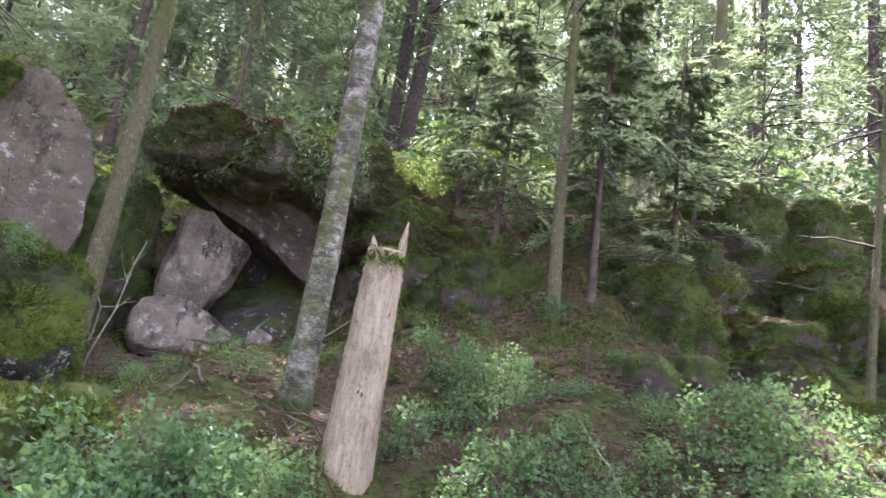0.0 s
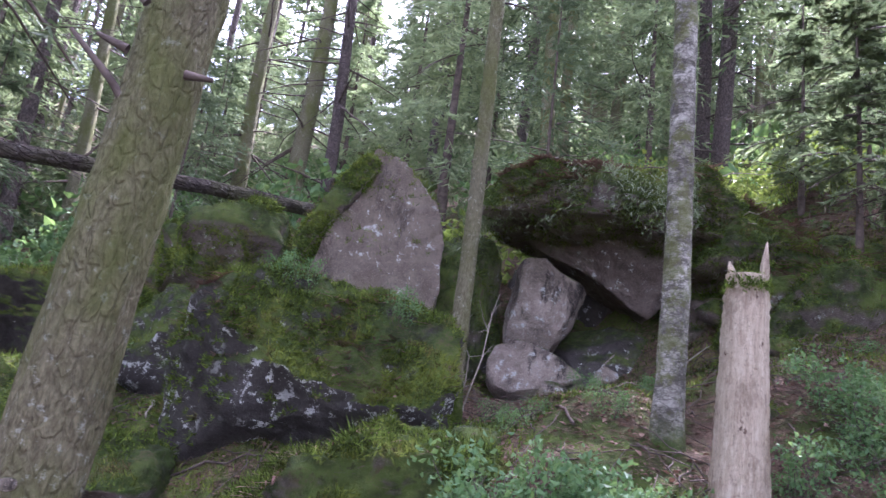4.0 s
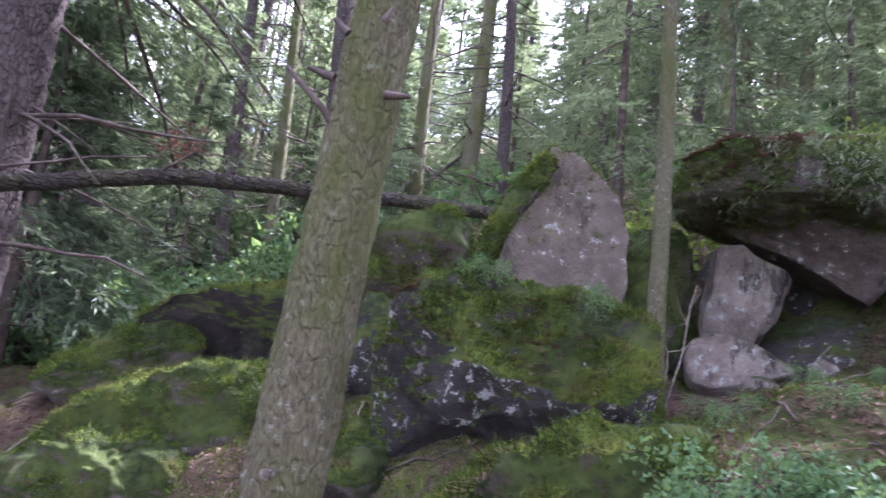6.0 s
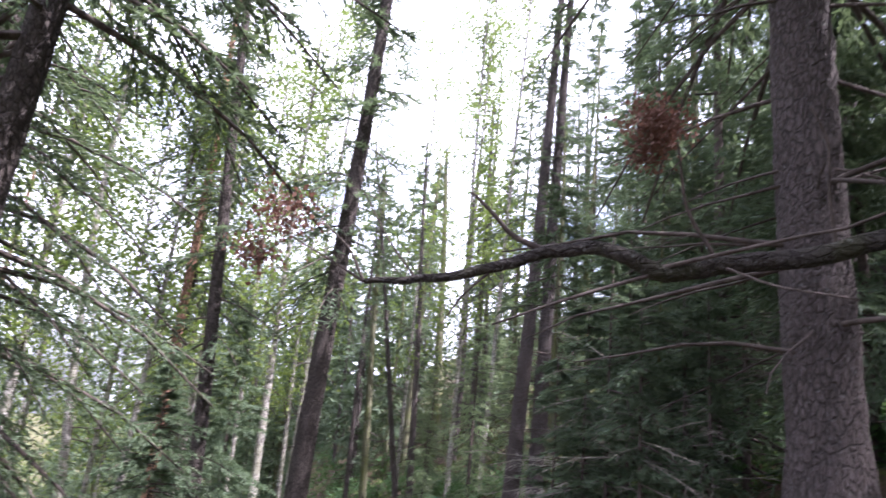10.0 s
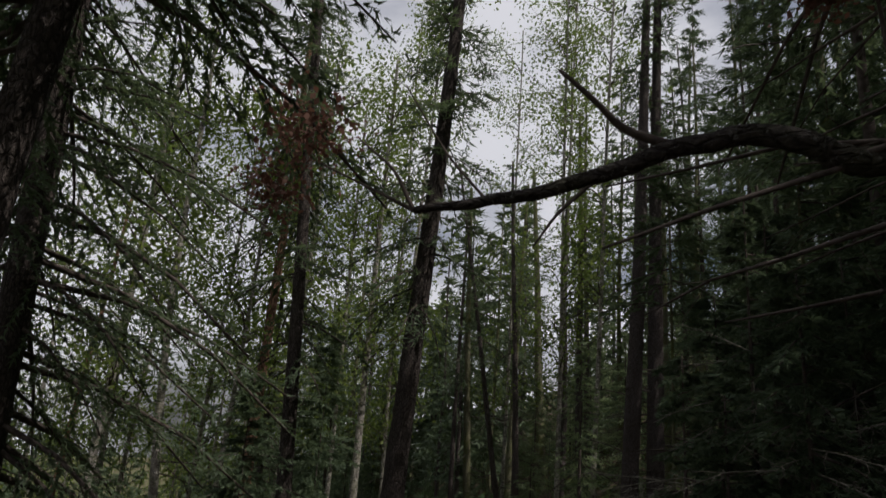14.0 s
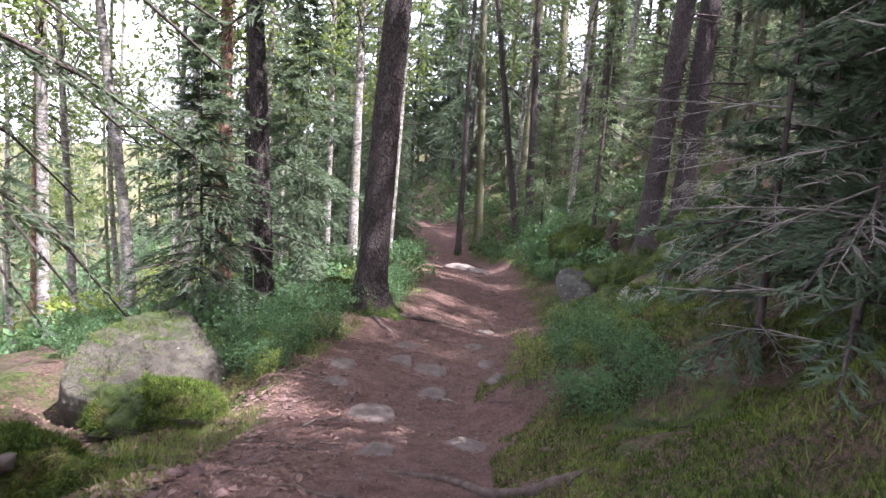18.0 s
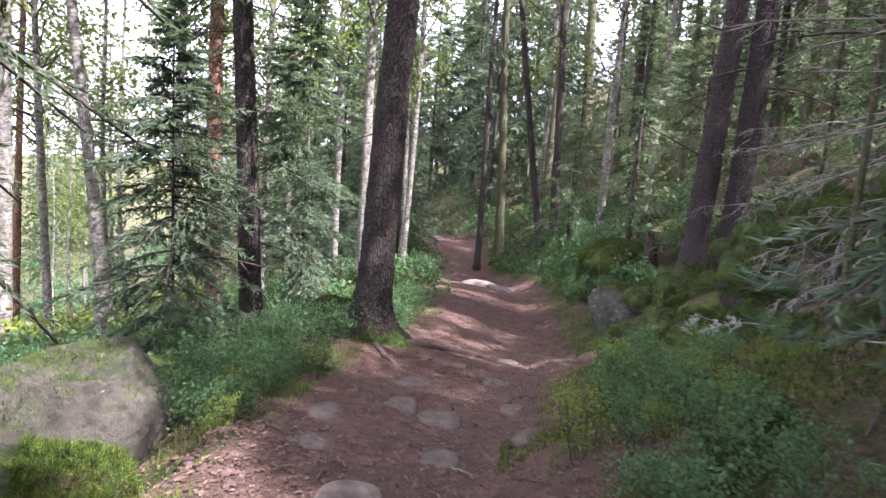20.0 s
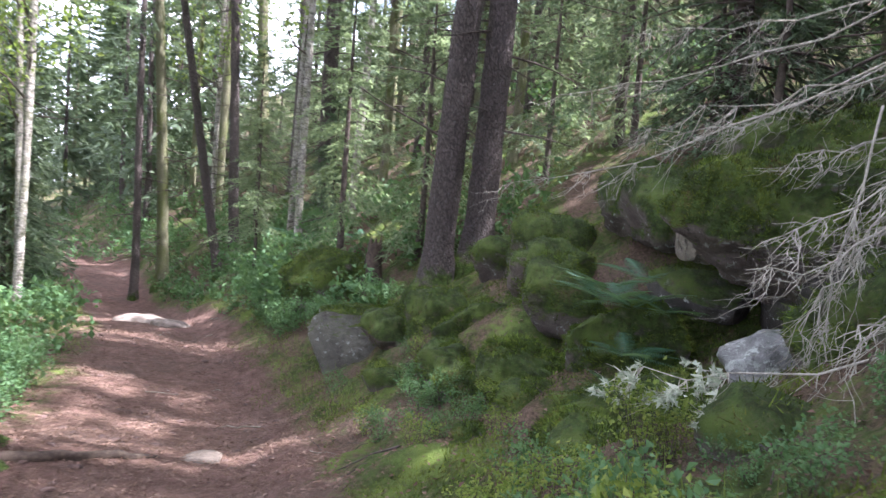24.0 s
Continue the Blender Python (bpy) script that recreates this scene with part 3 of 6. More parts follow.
boulder("overhang_boulder", (-1.50, 5.38, 2.86), (0.86, 0.62, 0.52), rock_overhang, "wedge-shaped pinkish boulder roofing a cave under the moss", 31, (0, 0, 12),
        cuts=(((-0.89, 0.05, -0.46), 0.64), ((-0.66, -0.1, -0.74), 0.50), ((0.8, 0.0, -0.6), 0.66), ((1.0, 0.05, 0.01), 0.86), ((0.1, -0.95, -0.25), 0.66), ((-0.5, -0.8, -0.3), 0.70)), level=6, rough=0.05, random_cuts=1, tufts=9000, tuft_low=0.3, straw=1500)
boulder("moss_mat", (-1.58, 5.10, 3.18), (1.04, 0.66, 0.43), rock_mossy, "shaggy mat of moss and dead needles over the overhang", 32, (4, 4, 14),
        cuts=(((-0.81, 0.05, 0.58), 0.68), ((-0.53, 0.05, 0.85), 0.70), ((-0.11, -0.2, 0.99), 0.74), ((0.92, 0.05, 0.39), 0.95), ((0.0, -0.3, -0.95), 0.55)), level=6, rough=0.12, random_cuts=0, tufts=30000, tuft_low=-0.95, straw=40000, category="moss", group="")
boulder("white_rock", (-2.01, 5.00, 2.42), (0.36, 0.25, 0.42), rock_pale, "pale cracked rock leaning under the overhang", 41, (0, 0, 19), cuts=(((0.1, -1, 0.25), 0.55), ((-0.11, 0.05, 0.99), 0.86), ((0.44, 0.0, 0.9), 0.76), ((0.92, -0.2, -0.38), 0.62), ((0.86, 0.05, -0.52), 0.60), ((-0.99, -0.2, 0.13), 0.70), ((-0.5, -0.8, -0.3), 0.62)), level=6, rough=0.035, random_cuts=0)
boulder("cave_rock", (-1.96, 4.78, 1.88), (0.37, 0.24, 0.26), rock_pale, "low grey rock with a white lichen crust at the cave mouth", 43, (0, 0, 19), cuts=(((0, -1, 0.3), 0.62), ((-0.47, 0.05, 0.88), 0.94), ((0.42, 0.05, 0.91), 0.61), ((0.67, 0.05, 0.74), 0.57), ((0.41, -0.4, -0.8), 0.72)), level=5, rough=0.03, random_cuts=2)
boulder("cave_rock", (-1.34, 5.28, 1.97), (0.36, 0.24, 0.24), rock_pale, "pale lichened rock at the mouth of the cave", 44, (0, 0, 11), cuts=(((0.2, -1, 0.4), 0.58), ((-0.97, 0.05, 0.23), 0.66), ((-0.9, 0.05, 0.45), 0.56), ((-0.38, 0.05, 0.93), 0.62)), level=5, rough=0.03, random_cuts=2)
boulder("cave_rock", (-1.80, 4.72, 1.72), (0.13, 0.12, 0.10), rock_pale, "small pale rock at the mouth of the cave", 45, level=3, rough=0.02)
# filler rock whose dark colour stands for the cave's shade
boulder("dark_boulder", (-1.50, 5.28, 1.98), (0.50, 0.22, 0.36), rock_cave_shade, "filler rock in the small cave, its shade put into colour", 42, (0, 10, 5), level=5, rough=0.04)
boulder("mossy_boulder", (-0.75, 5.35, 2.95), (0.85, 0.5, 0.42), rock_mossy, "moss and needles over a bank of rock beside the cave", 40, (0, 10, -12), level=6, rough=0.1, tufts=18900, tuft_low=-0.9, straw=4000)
boulder("dark_boulder", (-1.75, 6.0, 2.35), (1.1, 0.5, 0.85), rock_cave_shade, "rock behind the small cave, coloured dark for the shade there", 46, level=5)
boulder("mossy_boulder", (-2.75, 4.95, 2.2), (0.42, 0.5, 0.75), rock_mossy, "mossy block beside the cave", 47, (0, 0, 20), level=5, tufts=3375, tuft_low=0.0)
boulder("mossy_boulder", (-0.55, 5.45, 2.30), (0.5, 0.5, 0.5), rock_overhang, "brown block beside the cave", 48, (0, 0, -20), level=5, tufts=2700)
boulder("mossy_boulder", (-3.94, 3.47, 2.50), (0.42, 0.32, 0.38), rock_mossy, "deep green mossy boulder over a dark gap", 51, (0, 0, 44), cuts=(((-0.89, 0.05, 0.46), 0.72), ((-0.48, 0.05, 0.88), 0.62), ((0.6, 0.05, -0.8), 0.61), ((0, -0.8, -0.6), 0.62)), level=5, rough=0.07, random_cuts=0, tufts=16000, tuft_low=-0.6)
boulder("mossy_boulder", (-4.15, 3.35, 2.35), (0.30, 0.3, 0.28), rock_mossy, M, 52, level=5, tufts=9000, tuft_low=-0.6)
boulder("mossy_boulder", (-3.75, 2.95, 1.70), (0.34, 0.26, 0.36), rock_lichen, "dark boulder blotched with white lichen", 53, (0, 0, 30), level=5, tufts=1350)
boulder("mossy_boulder", (-3.3, 2.25, 1.0), (0.42, 0.36, 0.22), rock_mossy, M, 54, level=5, tufts=3375)
boulder("roof_boulder", (-4.94, 2.72, 1.74), (0.86, 0.55, 0.46), rock_hollow_shade, "mossy boulder, its front hollow's shade put into dark rock colour", 55, (0, 0, 59), cuts=(((0, -0.8, -0.55), 0.42), ((-0.92, 0.05, 0.39), 0.74), ((-0.77, 0.05, 0.64), 0.66), ((-0.46, 0.05, 0.89), 0.63)), level=6, rough=0.08, random_cuts=0, tufts=24000, tuft_low=0.2)
boulder("mossy_boulder", (-4.28, 2.06, 0.98), (1.08, 0.52, 0.56), rock_mossy, "long moss-covered bank below the hollow boulder", 56, (0, 0, 62), cuts=(((-0.96, 0.05, 0.29), 0.69), ((-0.83, 0.05, 0.56), 0.66), ((-0.34, 0.05, 0.94), 0.70), ((0.65, 0.05, 0.76), 0.9)), level=6, rough=0.09, random_cuts=0, tufts=26000, tuft_low=-0.1, straw=1200)
boulder("mossy_boulder", (-4.25, 1.55, 0.72), (0.62, 0.45, 0.32), rock_mossy, "low moss-covered hump at the foot of the slope", 57, (0, 0, 50), level=6, rough=0.08, tufts=10800, tuft_low=0.05)
boulder("mossy_boulder", (-5.19, 1.86, 1.44), (0.56, 0.18, 0.20), rock_mossy, "mossy tongue of rock beside the spruce", 58, (0, -24, 68), level=5, rough=0.06, random_cuts=2, tufts=5400, tuft_low=0.0)
# the slope with the mossy rocks to the right of the snag
for n, (x, y, z, sx, sy, sz, rz) in enumerate((
        (0.12, 4.80, 2.30, 0.36, 0.34, 0.38, 10), (1.72, 5.02, 2.72, 0.30, 0.3, 0.24, 20), (2.05, 4.85, 2.25, 0.36, 0.3, 0.28, -20), (2.10, 4.55, 2.02, 0.22, 0.2, 0.18, 0),
        (2.35, 6.1, 3.45, 0.42, 0.36, 0.5, 15), (3.1, 6.15, 3.45, 0.42, 0.36, 0.42, -10), (2.9, 5.6, 2.85, 0.26, 0.24, 0.24, 0), (3.0, 5.25, 2.42, 0.26, 0.24, 0.28, 30),
        (2.45, 4.15, 1.62, 0.42, 0.26, 0.18, -35), (1.35, 4.62, 2.30, 0.30, 0.42, 0.32, 5), (0.75, 5.6, 2.85, 0.4, 0.4, 0.35, 40), (3.5, 5.0, 2.4, 0.4, 0.35, 0.35, 0), (3.9, 6.6, 3.6, 0.5, 0.45, 0.5, 25),
        (1.75, 6.3, 3.4, 0.35, 0.3, 0.3, 25), (-0.35, 4.95, 2.35, 0.28, 0.25, 0.28, 0), (-3.9, 4.9, 3.0, 0.4, 0.35, 0.35, 15))):
    boulder("mossy_boulder", (x, y, z + 0.06), (sx * 1.2, sy * 1.1, sz * 1.2), rock_mossy, M, 60 + n, (0, 0, rz), level=5, rough=0.09, tufts=6500, tuft_low=-0.2, straw=900)
# the bare ledge in the path further on
for n, (x, y, sx, sy) in enumerate(((-22.5, -7.5, 0.75, 0.35), (-22.0, -6.95, 0.45, 0.3), (-23.2, -7.9, 0.6, 0.3))):
    boulder("path_ledge", (x, y, float(land(x, y)) - 0.02), (sx, sy, 0.14), stone_ledge, "worn bare rock ledge crossing the path", 160 + n, (0, 0, 70), level=4, rough=0.05, group="ledge in the path", category="rock")
# beside the path further on
boulder("path_boulder", (-9.72, -6.20, -1.88), (1.0, 0.60, 0.60), rock_grey, "smooth grey boulder below the path with a thin moss top", 81, (0, 0, 12), cuts=(((0, 0, 1), 0.68), ((0.6, 0.5, 0.3), 0.75), ((-0.6, 0.5, 0.45), 0.72)), level=6, rough=0.03, random_cuts=3, tufts=1620, tuft_low=0.8)
boulder("mossy_boulder", (-6.86, -4.50, -1.27), (0.72, 0.24, 0.22), rock_mossy, "long low rock under a pelt of green moss beside the path", 82, (0, 0, 110), level=6, rough=0.05, tufts=12150, tuft_low=0.0)
boulder("mossy_boulder", (-7.15, -3.98, -1.36), (0.30, 0.24, 0.17), rock_grey, "grey rock half under moss at the edge of the path", 83, (0, 0, 10), level=5, tufts=2700, tuft_low=0.3)
boulder("path_stone", (-6.80, -4.30, -1.06), (0.10, 0.07, 0.05), stone_path, "pale stone lying on the moss", 84, level=3, group="")
boulder("mossy_boulder", (-8.50, -5.05, -1.62), (0.50, 0.36, 0.22), rock_mossy, "mossy mound at the edge of the path", 85, (0, 0, 110), level=6, rough=0.07, tufts=12150, tuft_low=0.0)
boulder("edge_boulder", (-18.17, -3.05, -2.25), (1.03, 0.70, 0.56), rock_edge, "angular grey rock with mossy top beside the path", 86, (0, 0, 92), cuts=(((-0.4, -0.92, 0.1), 0.62), ((-0.93, 0.05, 0.37), 0.95), ((0.05, 0.05, 1.0), 0.80), ((0.16, 0.05, 0.99), 0.78), ((0.77, 0.05, 0.64), 0.89), ((0.86, 0.05, -0.52), 0.7), ((-0.98, 0.05, -0.21), 0.74)), level=6, rough=0.04, random_cuts=0, tufts=7000, tuft_low=0.45)
boulder("mossy_boulder", (-20.53, -3.92, -1.76), (0.80, 0.62, 0.66), rock_mossy, "mossy boulder under the thin birch", 87, (0, 0, 96), cuts=(((-0.68, 0.05, 0.73), 0.79), ((0.35, 0.05, 0.94), 0.73), ((0.94, 0.05, 0.34), 0.75)), level=5, rough=0.09, random_cuts=2, tufts=12000, tuft_low=-0.1)
boulder("roof_boulder", (-13.59, -0.35, -0.31), (0.90, 0.62, 0.62), rock_mossy, "large mossy boulder leaning over a dark cavity", 88, (0, 0, 59), cuts=(((-0.9, 0.05, 0.43), 0.85), ((-0.3, 0.05, 0.95), 0.86), ((0.25, 0.05, 0.97), 0.81), ((-0.8, 0.0, -0.61), 0.60), ((-0.89, 0.05, -0.46), 0.66), ((-0.3, -0.5, -0.8), 0.62)), level=6, rough=0.07, random_cuts=1, tufts=20000, tuft_low=-0.15)
boulder("mossy_boulder", (-13.55, 0.15, 0.12), (0.75, 0.6, 0.5), rock_mossy, "large mossy boulder above the cavity", 87, (0, 0, 20), level=5, rough=0.09, tufts=8100, tuft_low=-0.3)
boulder("pale_rock", (-12.66, -0.95, -0.97), (0.27, 0.22, 0.23), rock_white, "pale grey lichened rock in the mouth of the cavity", 89, (0, 0, 60), cuts=(((0, -1, 0.2), 0.7), ((-0.52, 0.05, 0.86), 0.8), ((0.95, 0.05, 0.32), 0.87), ((-0.85, 0.05, -0.52), 0.74)), level=5, rough=0.04, random_cuts=4)
boulder("pale_rock", (-14.15, -0.75, -0.35), (0.15, 0.14, 0.22), rock_pale, "pale upright rock beside the cavity", 86, (0, 14, 10), level=5, rough=0.04)
boulder("cavity_slab", (-13.89, -0.79, -0.73), (0.36, 0.26, 0.17), rock_cave_shade, "grey slab in the cavity, darkened in colour for its shade", 90, (0, 8, 65), cuts=(((0, -0.8, 0.6), 0.6), ((-0.86, 0.05, 0.52), 0.8)), level=5, rough=0.03, random_cuts=3)
boulder("mossy_boulder", (-14.01, -1.25, -1.16), (0.42, 0.30, 0.40), rock_mossy, "brown block with a mossy top below the ferns", 190, (0, 0, 70), cuts=(((0.1, -1, 0.1), 0.6), ((-0.62, 0.05, 0.78), 0.63), ((-0.33, 0.05, 0.94), 0.64), ((0.89, 0.05, 0.45), 0.87)), level=5, rough=0.05, random_cuts=1, tufts=9000, tuft_low=0.0)
boulder("mossy_boulder", (-14.23, -1.86, -1.58), (0.40, 0.32, 0.34), rock_mossy, "round rock cushioned in moss", 191, (0, 0, 79), cuts=(((0.34, 0.05, 0.94), 0.76), ((-0.89, 0.05, -0.46), 0.7)), level=5, rough=0.07, random_cuts=2, tufts=9000, tuft_low=-0.3)
boulder("mossy_boulder", (-13.39, -1.51, -1.48), (0.58, 0.32, 0.36), rock_mossy, "long hump of rock under moss before the cavity", 192, (0, 0, 71), cuts=(((-0.86, 0.05, 0.51), 0.49), ((-0.74, 0.05, 0.67), 0.47), ((-0.22, 0.05, 0.98), 0.72)), level=5, rough=0.07, random_cuts=1, tufts=10000, tuft_low=-0.2)
boulder("mossy_boulder", (-15.67, -1.83, -1.38), (0.70, 0.36, 0.34), rock_mossy, "mossy ledge of rock at the foot of the bank", 193, (0, 0, 81), cuts=(((-0.83, 0.05, 0.55), 0.66), ((-0.54, 0.05, 0.84), 0.66), ((0, -1, 0.0), 0.7)), level=5, rough=0.07, random_cuts=1, tufts=9000, tuft_low=-0.1)
boulder("mossy_boulder", (-15.57, -1.50, -0.84), (0.38, 0.30, 0.25), rock_overhang, "reddish rock with a moss cap on the bank", 194, (0, 0, 77), cuts=(((0, -1, 0.1), 0.65),), level=5, rough=0.05, random_cuts=3, tufts=4000, tuft_low=0.2)
boulder("mossy_boulder", (-13.95, -6.62, -2.02), (0.42, 0.30, 0.26), rock_mossy, "golden mossy mound at the foot of the path spruce", 195, (0, 0, 20), level=5, rough=0.07, random_cuts=2, tufts=8000, tuft_low=0.0)
# added behind the cavity, its shade put into the colour
boulder("dark_boulder", (-13.2, -0.15, -0.7), (0.75, 0.35, 0.55), rock_cave_shade, "rock behind the cavity, coloured dark for the shade there", 91, level=4)
for n, (x, y, z, sx, sy, sz, rz) in enumerate(((-12.5, -1.40, -1.42, 0.30, 0.22, 0.18, 0),
                                               (-14.75, -1.55, -1.0, 0.30, 0.26, 0.30, 30), (-14.9, -0.6, -0.3, 0.45, 0.4, 0.35, 0), (-16.6, -2.4, -1.6, 0.4, 0.35, 0.32, 0), (-11.9, -0.5, -0.5, 0.45, 0.4, 0.4, 0),
                                               (-14.6, -2.3, -1.75, 0.28, 0.22, 0.18, 40), (-15.2, -2.4, -1.75, 0.35, 0.25, 0.2, 10), (-13.8, -1.95, -1.65, 0.24, 0.2, 0.18, 0), (-15.5, -1.4, -0.9, 0.4, 0.32, 0.3, 20), (-16.3, -1.3, -0.7, 0.45, 0.4, 0.32, 0), (-12.9, -1.75, -1.62, 0.28, 0.2, 0.16, 25),
                                               (-17.2, -2.9, -1.9, 0.4, 0.3, 0.28, 0), (-16.9, -1.7, -0.95, 0.35, 0.3, 0.3, 0), (-14.4, -0.1, 0.15, 0.4, 0.35, 0.3, 0), (-15.4, -0.6, -0.25, 0.45, 0.4, 0.35, 30), (-12.3, -0.75, -0.75, 0.32, 0.26, 0.28, 0))):
    boulder("mossy_boulder", (x, y, z + 0.10), (sx * 1.1, sy * 1.1, sz * 1.1), rock_mossy, "moss-grown rock of the jumble uphill of the path", 92 + n, (0, 0, rz), level=4, rough=0.08, tufts=2430, tuft_low=-0.2)
r = np.random.default_rng(17)
for n in range(64):
    x, d = (r.uniform(-7, 3.6), r.uniform(1.9, 6.2)) if n < 34 else (r.uniform(-17.5, -6.5), r.uniform(1.5, 4.5))
    y = float(np.interp(x, *np.array(LINE).T[:2]) + d / 0.93)
    k = r.uniform(0.07, 0.2)
    boulder("mossy_stone", (x, y, float(land(x, y)) + 0.1 * k), (k * r.uniform(1, 1.6), k, k * r.uniform(0.5, 0.9)), rock_mossy, "small stone half sunk in moss on the slope", 800 + n, (0, 0, r.uniform(0, 180)), level=3, rough=0.03, group="stones on the slope", category="stone", tufts=351, tuft_low=-0.1)


# ---- trees ----
def trunk_mesh(height, r0, r1, lean, seed, sides=14, flare=0.5, wobble=0.03, every=0.25, bark=0.035, top=None):
    """A tapered, slightly crooked stem with a root flare, standing at its own origin."""
    r = np.random.default_rng(seed)
    n = max(6, int(height / every))
    h = np.concatenate([[-0.45, -0.1, 0.05, 0.15, 0.3], np.linspace(0.5, height, n)])
    s = np.clip(h / height, 0, 1)
    px = lean[0] * h + wobble * np.sin(h * 0.55 + r.uniform(0, 6)) * np.minimum(h, 1)
    py = lean[1] * h + wobble * np.sin(h * 0.47 + r.uniform(0, 6)) * np.minimum(h, 1)
    rad = (r0 + (r1 - r0) * s) * (1 + flare * np.exp(-np.clip(h, -0.2, None) / 0.22))
    v, f = tube(np.stack([px, py, h], 1), rad, sides)
    centre = np.stack([px, py, h], 1)
    ring = v[: len(h) * sides].reshape(len(h), sides, 3)
    lobes = 1 + 0.16 * flare * np.exp(-np.clip(h, 0, None) / 0.25)[:, None] * np.cos(np.arange(sides) * 2 * np.pi / sides * 5 + r.uniform(0, 6))[None]
    bump = 1 + bark * r.normal(size=(len(h), sides))
    ring = centre[:, None] + (ring - centre[:, None]) * (lobes * bump)[..., None]
    v[: len(h) * sides] = ring.reshape(-1, 3)
    return v, f


def spray(r, length, blades, blade, wide, droop, hang=0.35):
    """Needles of one drooping bough along +x: side twigs left and right, each set with short blades like a feather."""
    count = max(4, int(5 + length * 7))
    s = np.linspace(0.12, 1.0, count) + r.normal(0, 0.02, count)
    reach = (0.42 * length * (1.02 - s) + 0.10 * min(1.0, length)) * r.uniform(0.7, 1.2, count)
    side = np.where(np.arange(count) % 2 == 0, 1.0, -1.0)
    way = np.stack([0.75 + 0 * s, side * r.uniform(0.5, 0.8, count), -hang * r.uniform(0.3, 1.6, count)], 1)
    way[-1] = (1.0, 0.0, -hang)
    way /= np.linalg.norm(way, axis=1, keepdims=True)
    k = r.choice(count, blades, p=reach / reach.sum())
    u = r.random((blades, 1))
    foot = np.stack([s * length, 0 * s, -droop * s * s * length], 1)[k] + way[k] * u * reach[k][:, None] - np.array((0, 0, 1.0)) * (hang * 0.5 * u * u * reach[k][:, None])
    out = way[k] * 0.8 + r.normal(0, 0.42, (blades, 3)) * (1, 1, 0.6)
    out /= np.linalg.norm(out, axis=1, keepdims=True)
    across = np.cross(out, r.normal(size=(blades, 3)) * 0.6 + (0, 0, 1.0))
    across /= np.linalg.norm(across, axis=1, keepdims=True) + 1e-9
    size = blade * r.uniform(0.6, 1.3, (blades, 1))
    v = np.stack([foot - across * wide, foot + across * wide, foot + out * size], 1).reshape(-1, 3)
    return v, np.arange(3 * blades).reshape(-1, 3)


def placed(v, at, turn, rise):
    """A bough turned round the stem and tilted."""
    c, s = math.cos(rise), math.sin(rise)
    v = v @ np.array([[c, 0, s], [0, 1, 0], [-s, 0, c]])
    c, s = math.cos(turn), math.sin(turn)
    return v @ np.array([[c, s, 0], [-s, c, 0], [0, 0, 1]]) + at


def spruce_crown(r, low, high, longest, boughs, blades, blade, wide, lean=(0, 0), droop=0.35, even=0.9, wood=True):
    """All needles of a spruce, and the boughs that carry them."""
    leaves, limbs = [], []
    for i in range(boughs):
        s = ((i + r.random()) / boughs) ** even
        h = low + (high - low) * s
        length = max(0.25, longest * (1 - s) ** 0.75 * r.uniform(0.55, 1.15))
        turn, rise = r.uniform(0, 2 * math.pi), -0.25 + 0.7 * s + r.normal(0, 0.12)
        v, f = spray(r, length, max(8, int(blades * (0.35 + 0.65 * length / longest))), blade, wide, droop)
        at = np.array([lean[0] * h, lean[1] * h, h])
        leaves.append((placed(v, at, turn, rise), f))
        if wood:
            u = np.linspace(0, 1, 4)
            p = np.stack([u * length, 0 * u, -droop * u * u * length], 1)
            limbs.append(tube(placed(p, at, turn, rise), 0.012 * length * (1 - 0.8 * u) + 0.003, 4))
    return joined(leaves), (joined(limbs) if limbs else None)


def dry_boughs(r, low, high, count, longest, lean=(0, 0), twigs=4, thick=0.009):
    """Bare dead side branches of a shaded stem, with their twigs."""
    out = []
    for _ in range(count):
        h, turn = r.uniform(low, high), r.uniform(0, 2 * math.pi)
        length, rise = longest * r.uniform(0.4, 1.1), r.normal(-0.12, 0.22)
        u = np.linspace(0, 1, 6)
        p = np.stack([u * length, np.cumsum(r.normal(0, 0.03 * length, 6)) * u, -0.12 * u * u * length + np.cumsum(r.normal(0, 0.02 * length, 6)) * u], 1)
        at = np.array([lean[0] * h, lean[1] * h, h])
        out.append(tube(placed(p, at, turn, rise), thick * (1 - 0.85 * u) * (0.5 + length) + 0.0015, 4))
        for _ in range(twigs):
            k = r.integers(1, 5)
            side = r.choice((-1.0, 1.0))
            q = np.stack([p[k], p[k] + np.array([0.18, side * 0.16, r.normal(-0.03, 0.05)]) * length * r.uniform(0.5, 1.2)])
            q = np.stack([q[0], q.mean(0) + r.normal(0, 0.01, 3), q[1]])
            out.append(tube(placed(q, at, turn, rise), (0.0035, 0.0025, 0.001), 3))
    return joined(out)


def leaf_cloud(r, centres, spread, count, size):
    """Small folded leaves scattered about the centres."""
    c = centres[r.integers(0, len(centres), count)] + r.normal(size=(count, 3)) * spread
    return leaves_at(r, c, size)


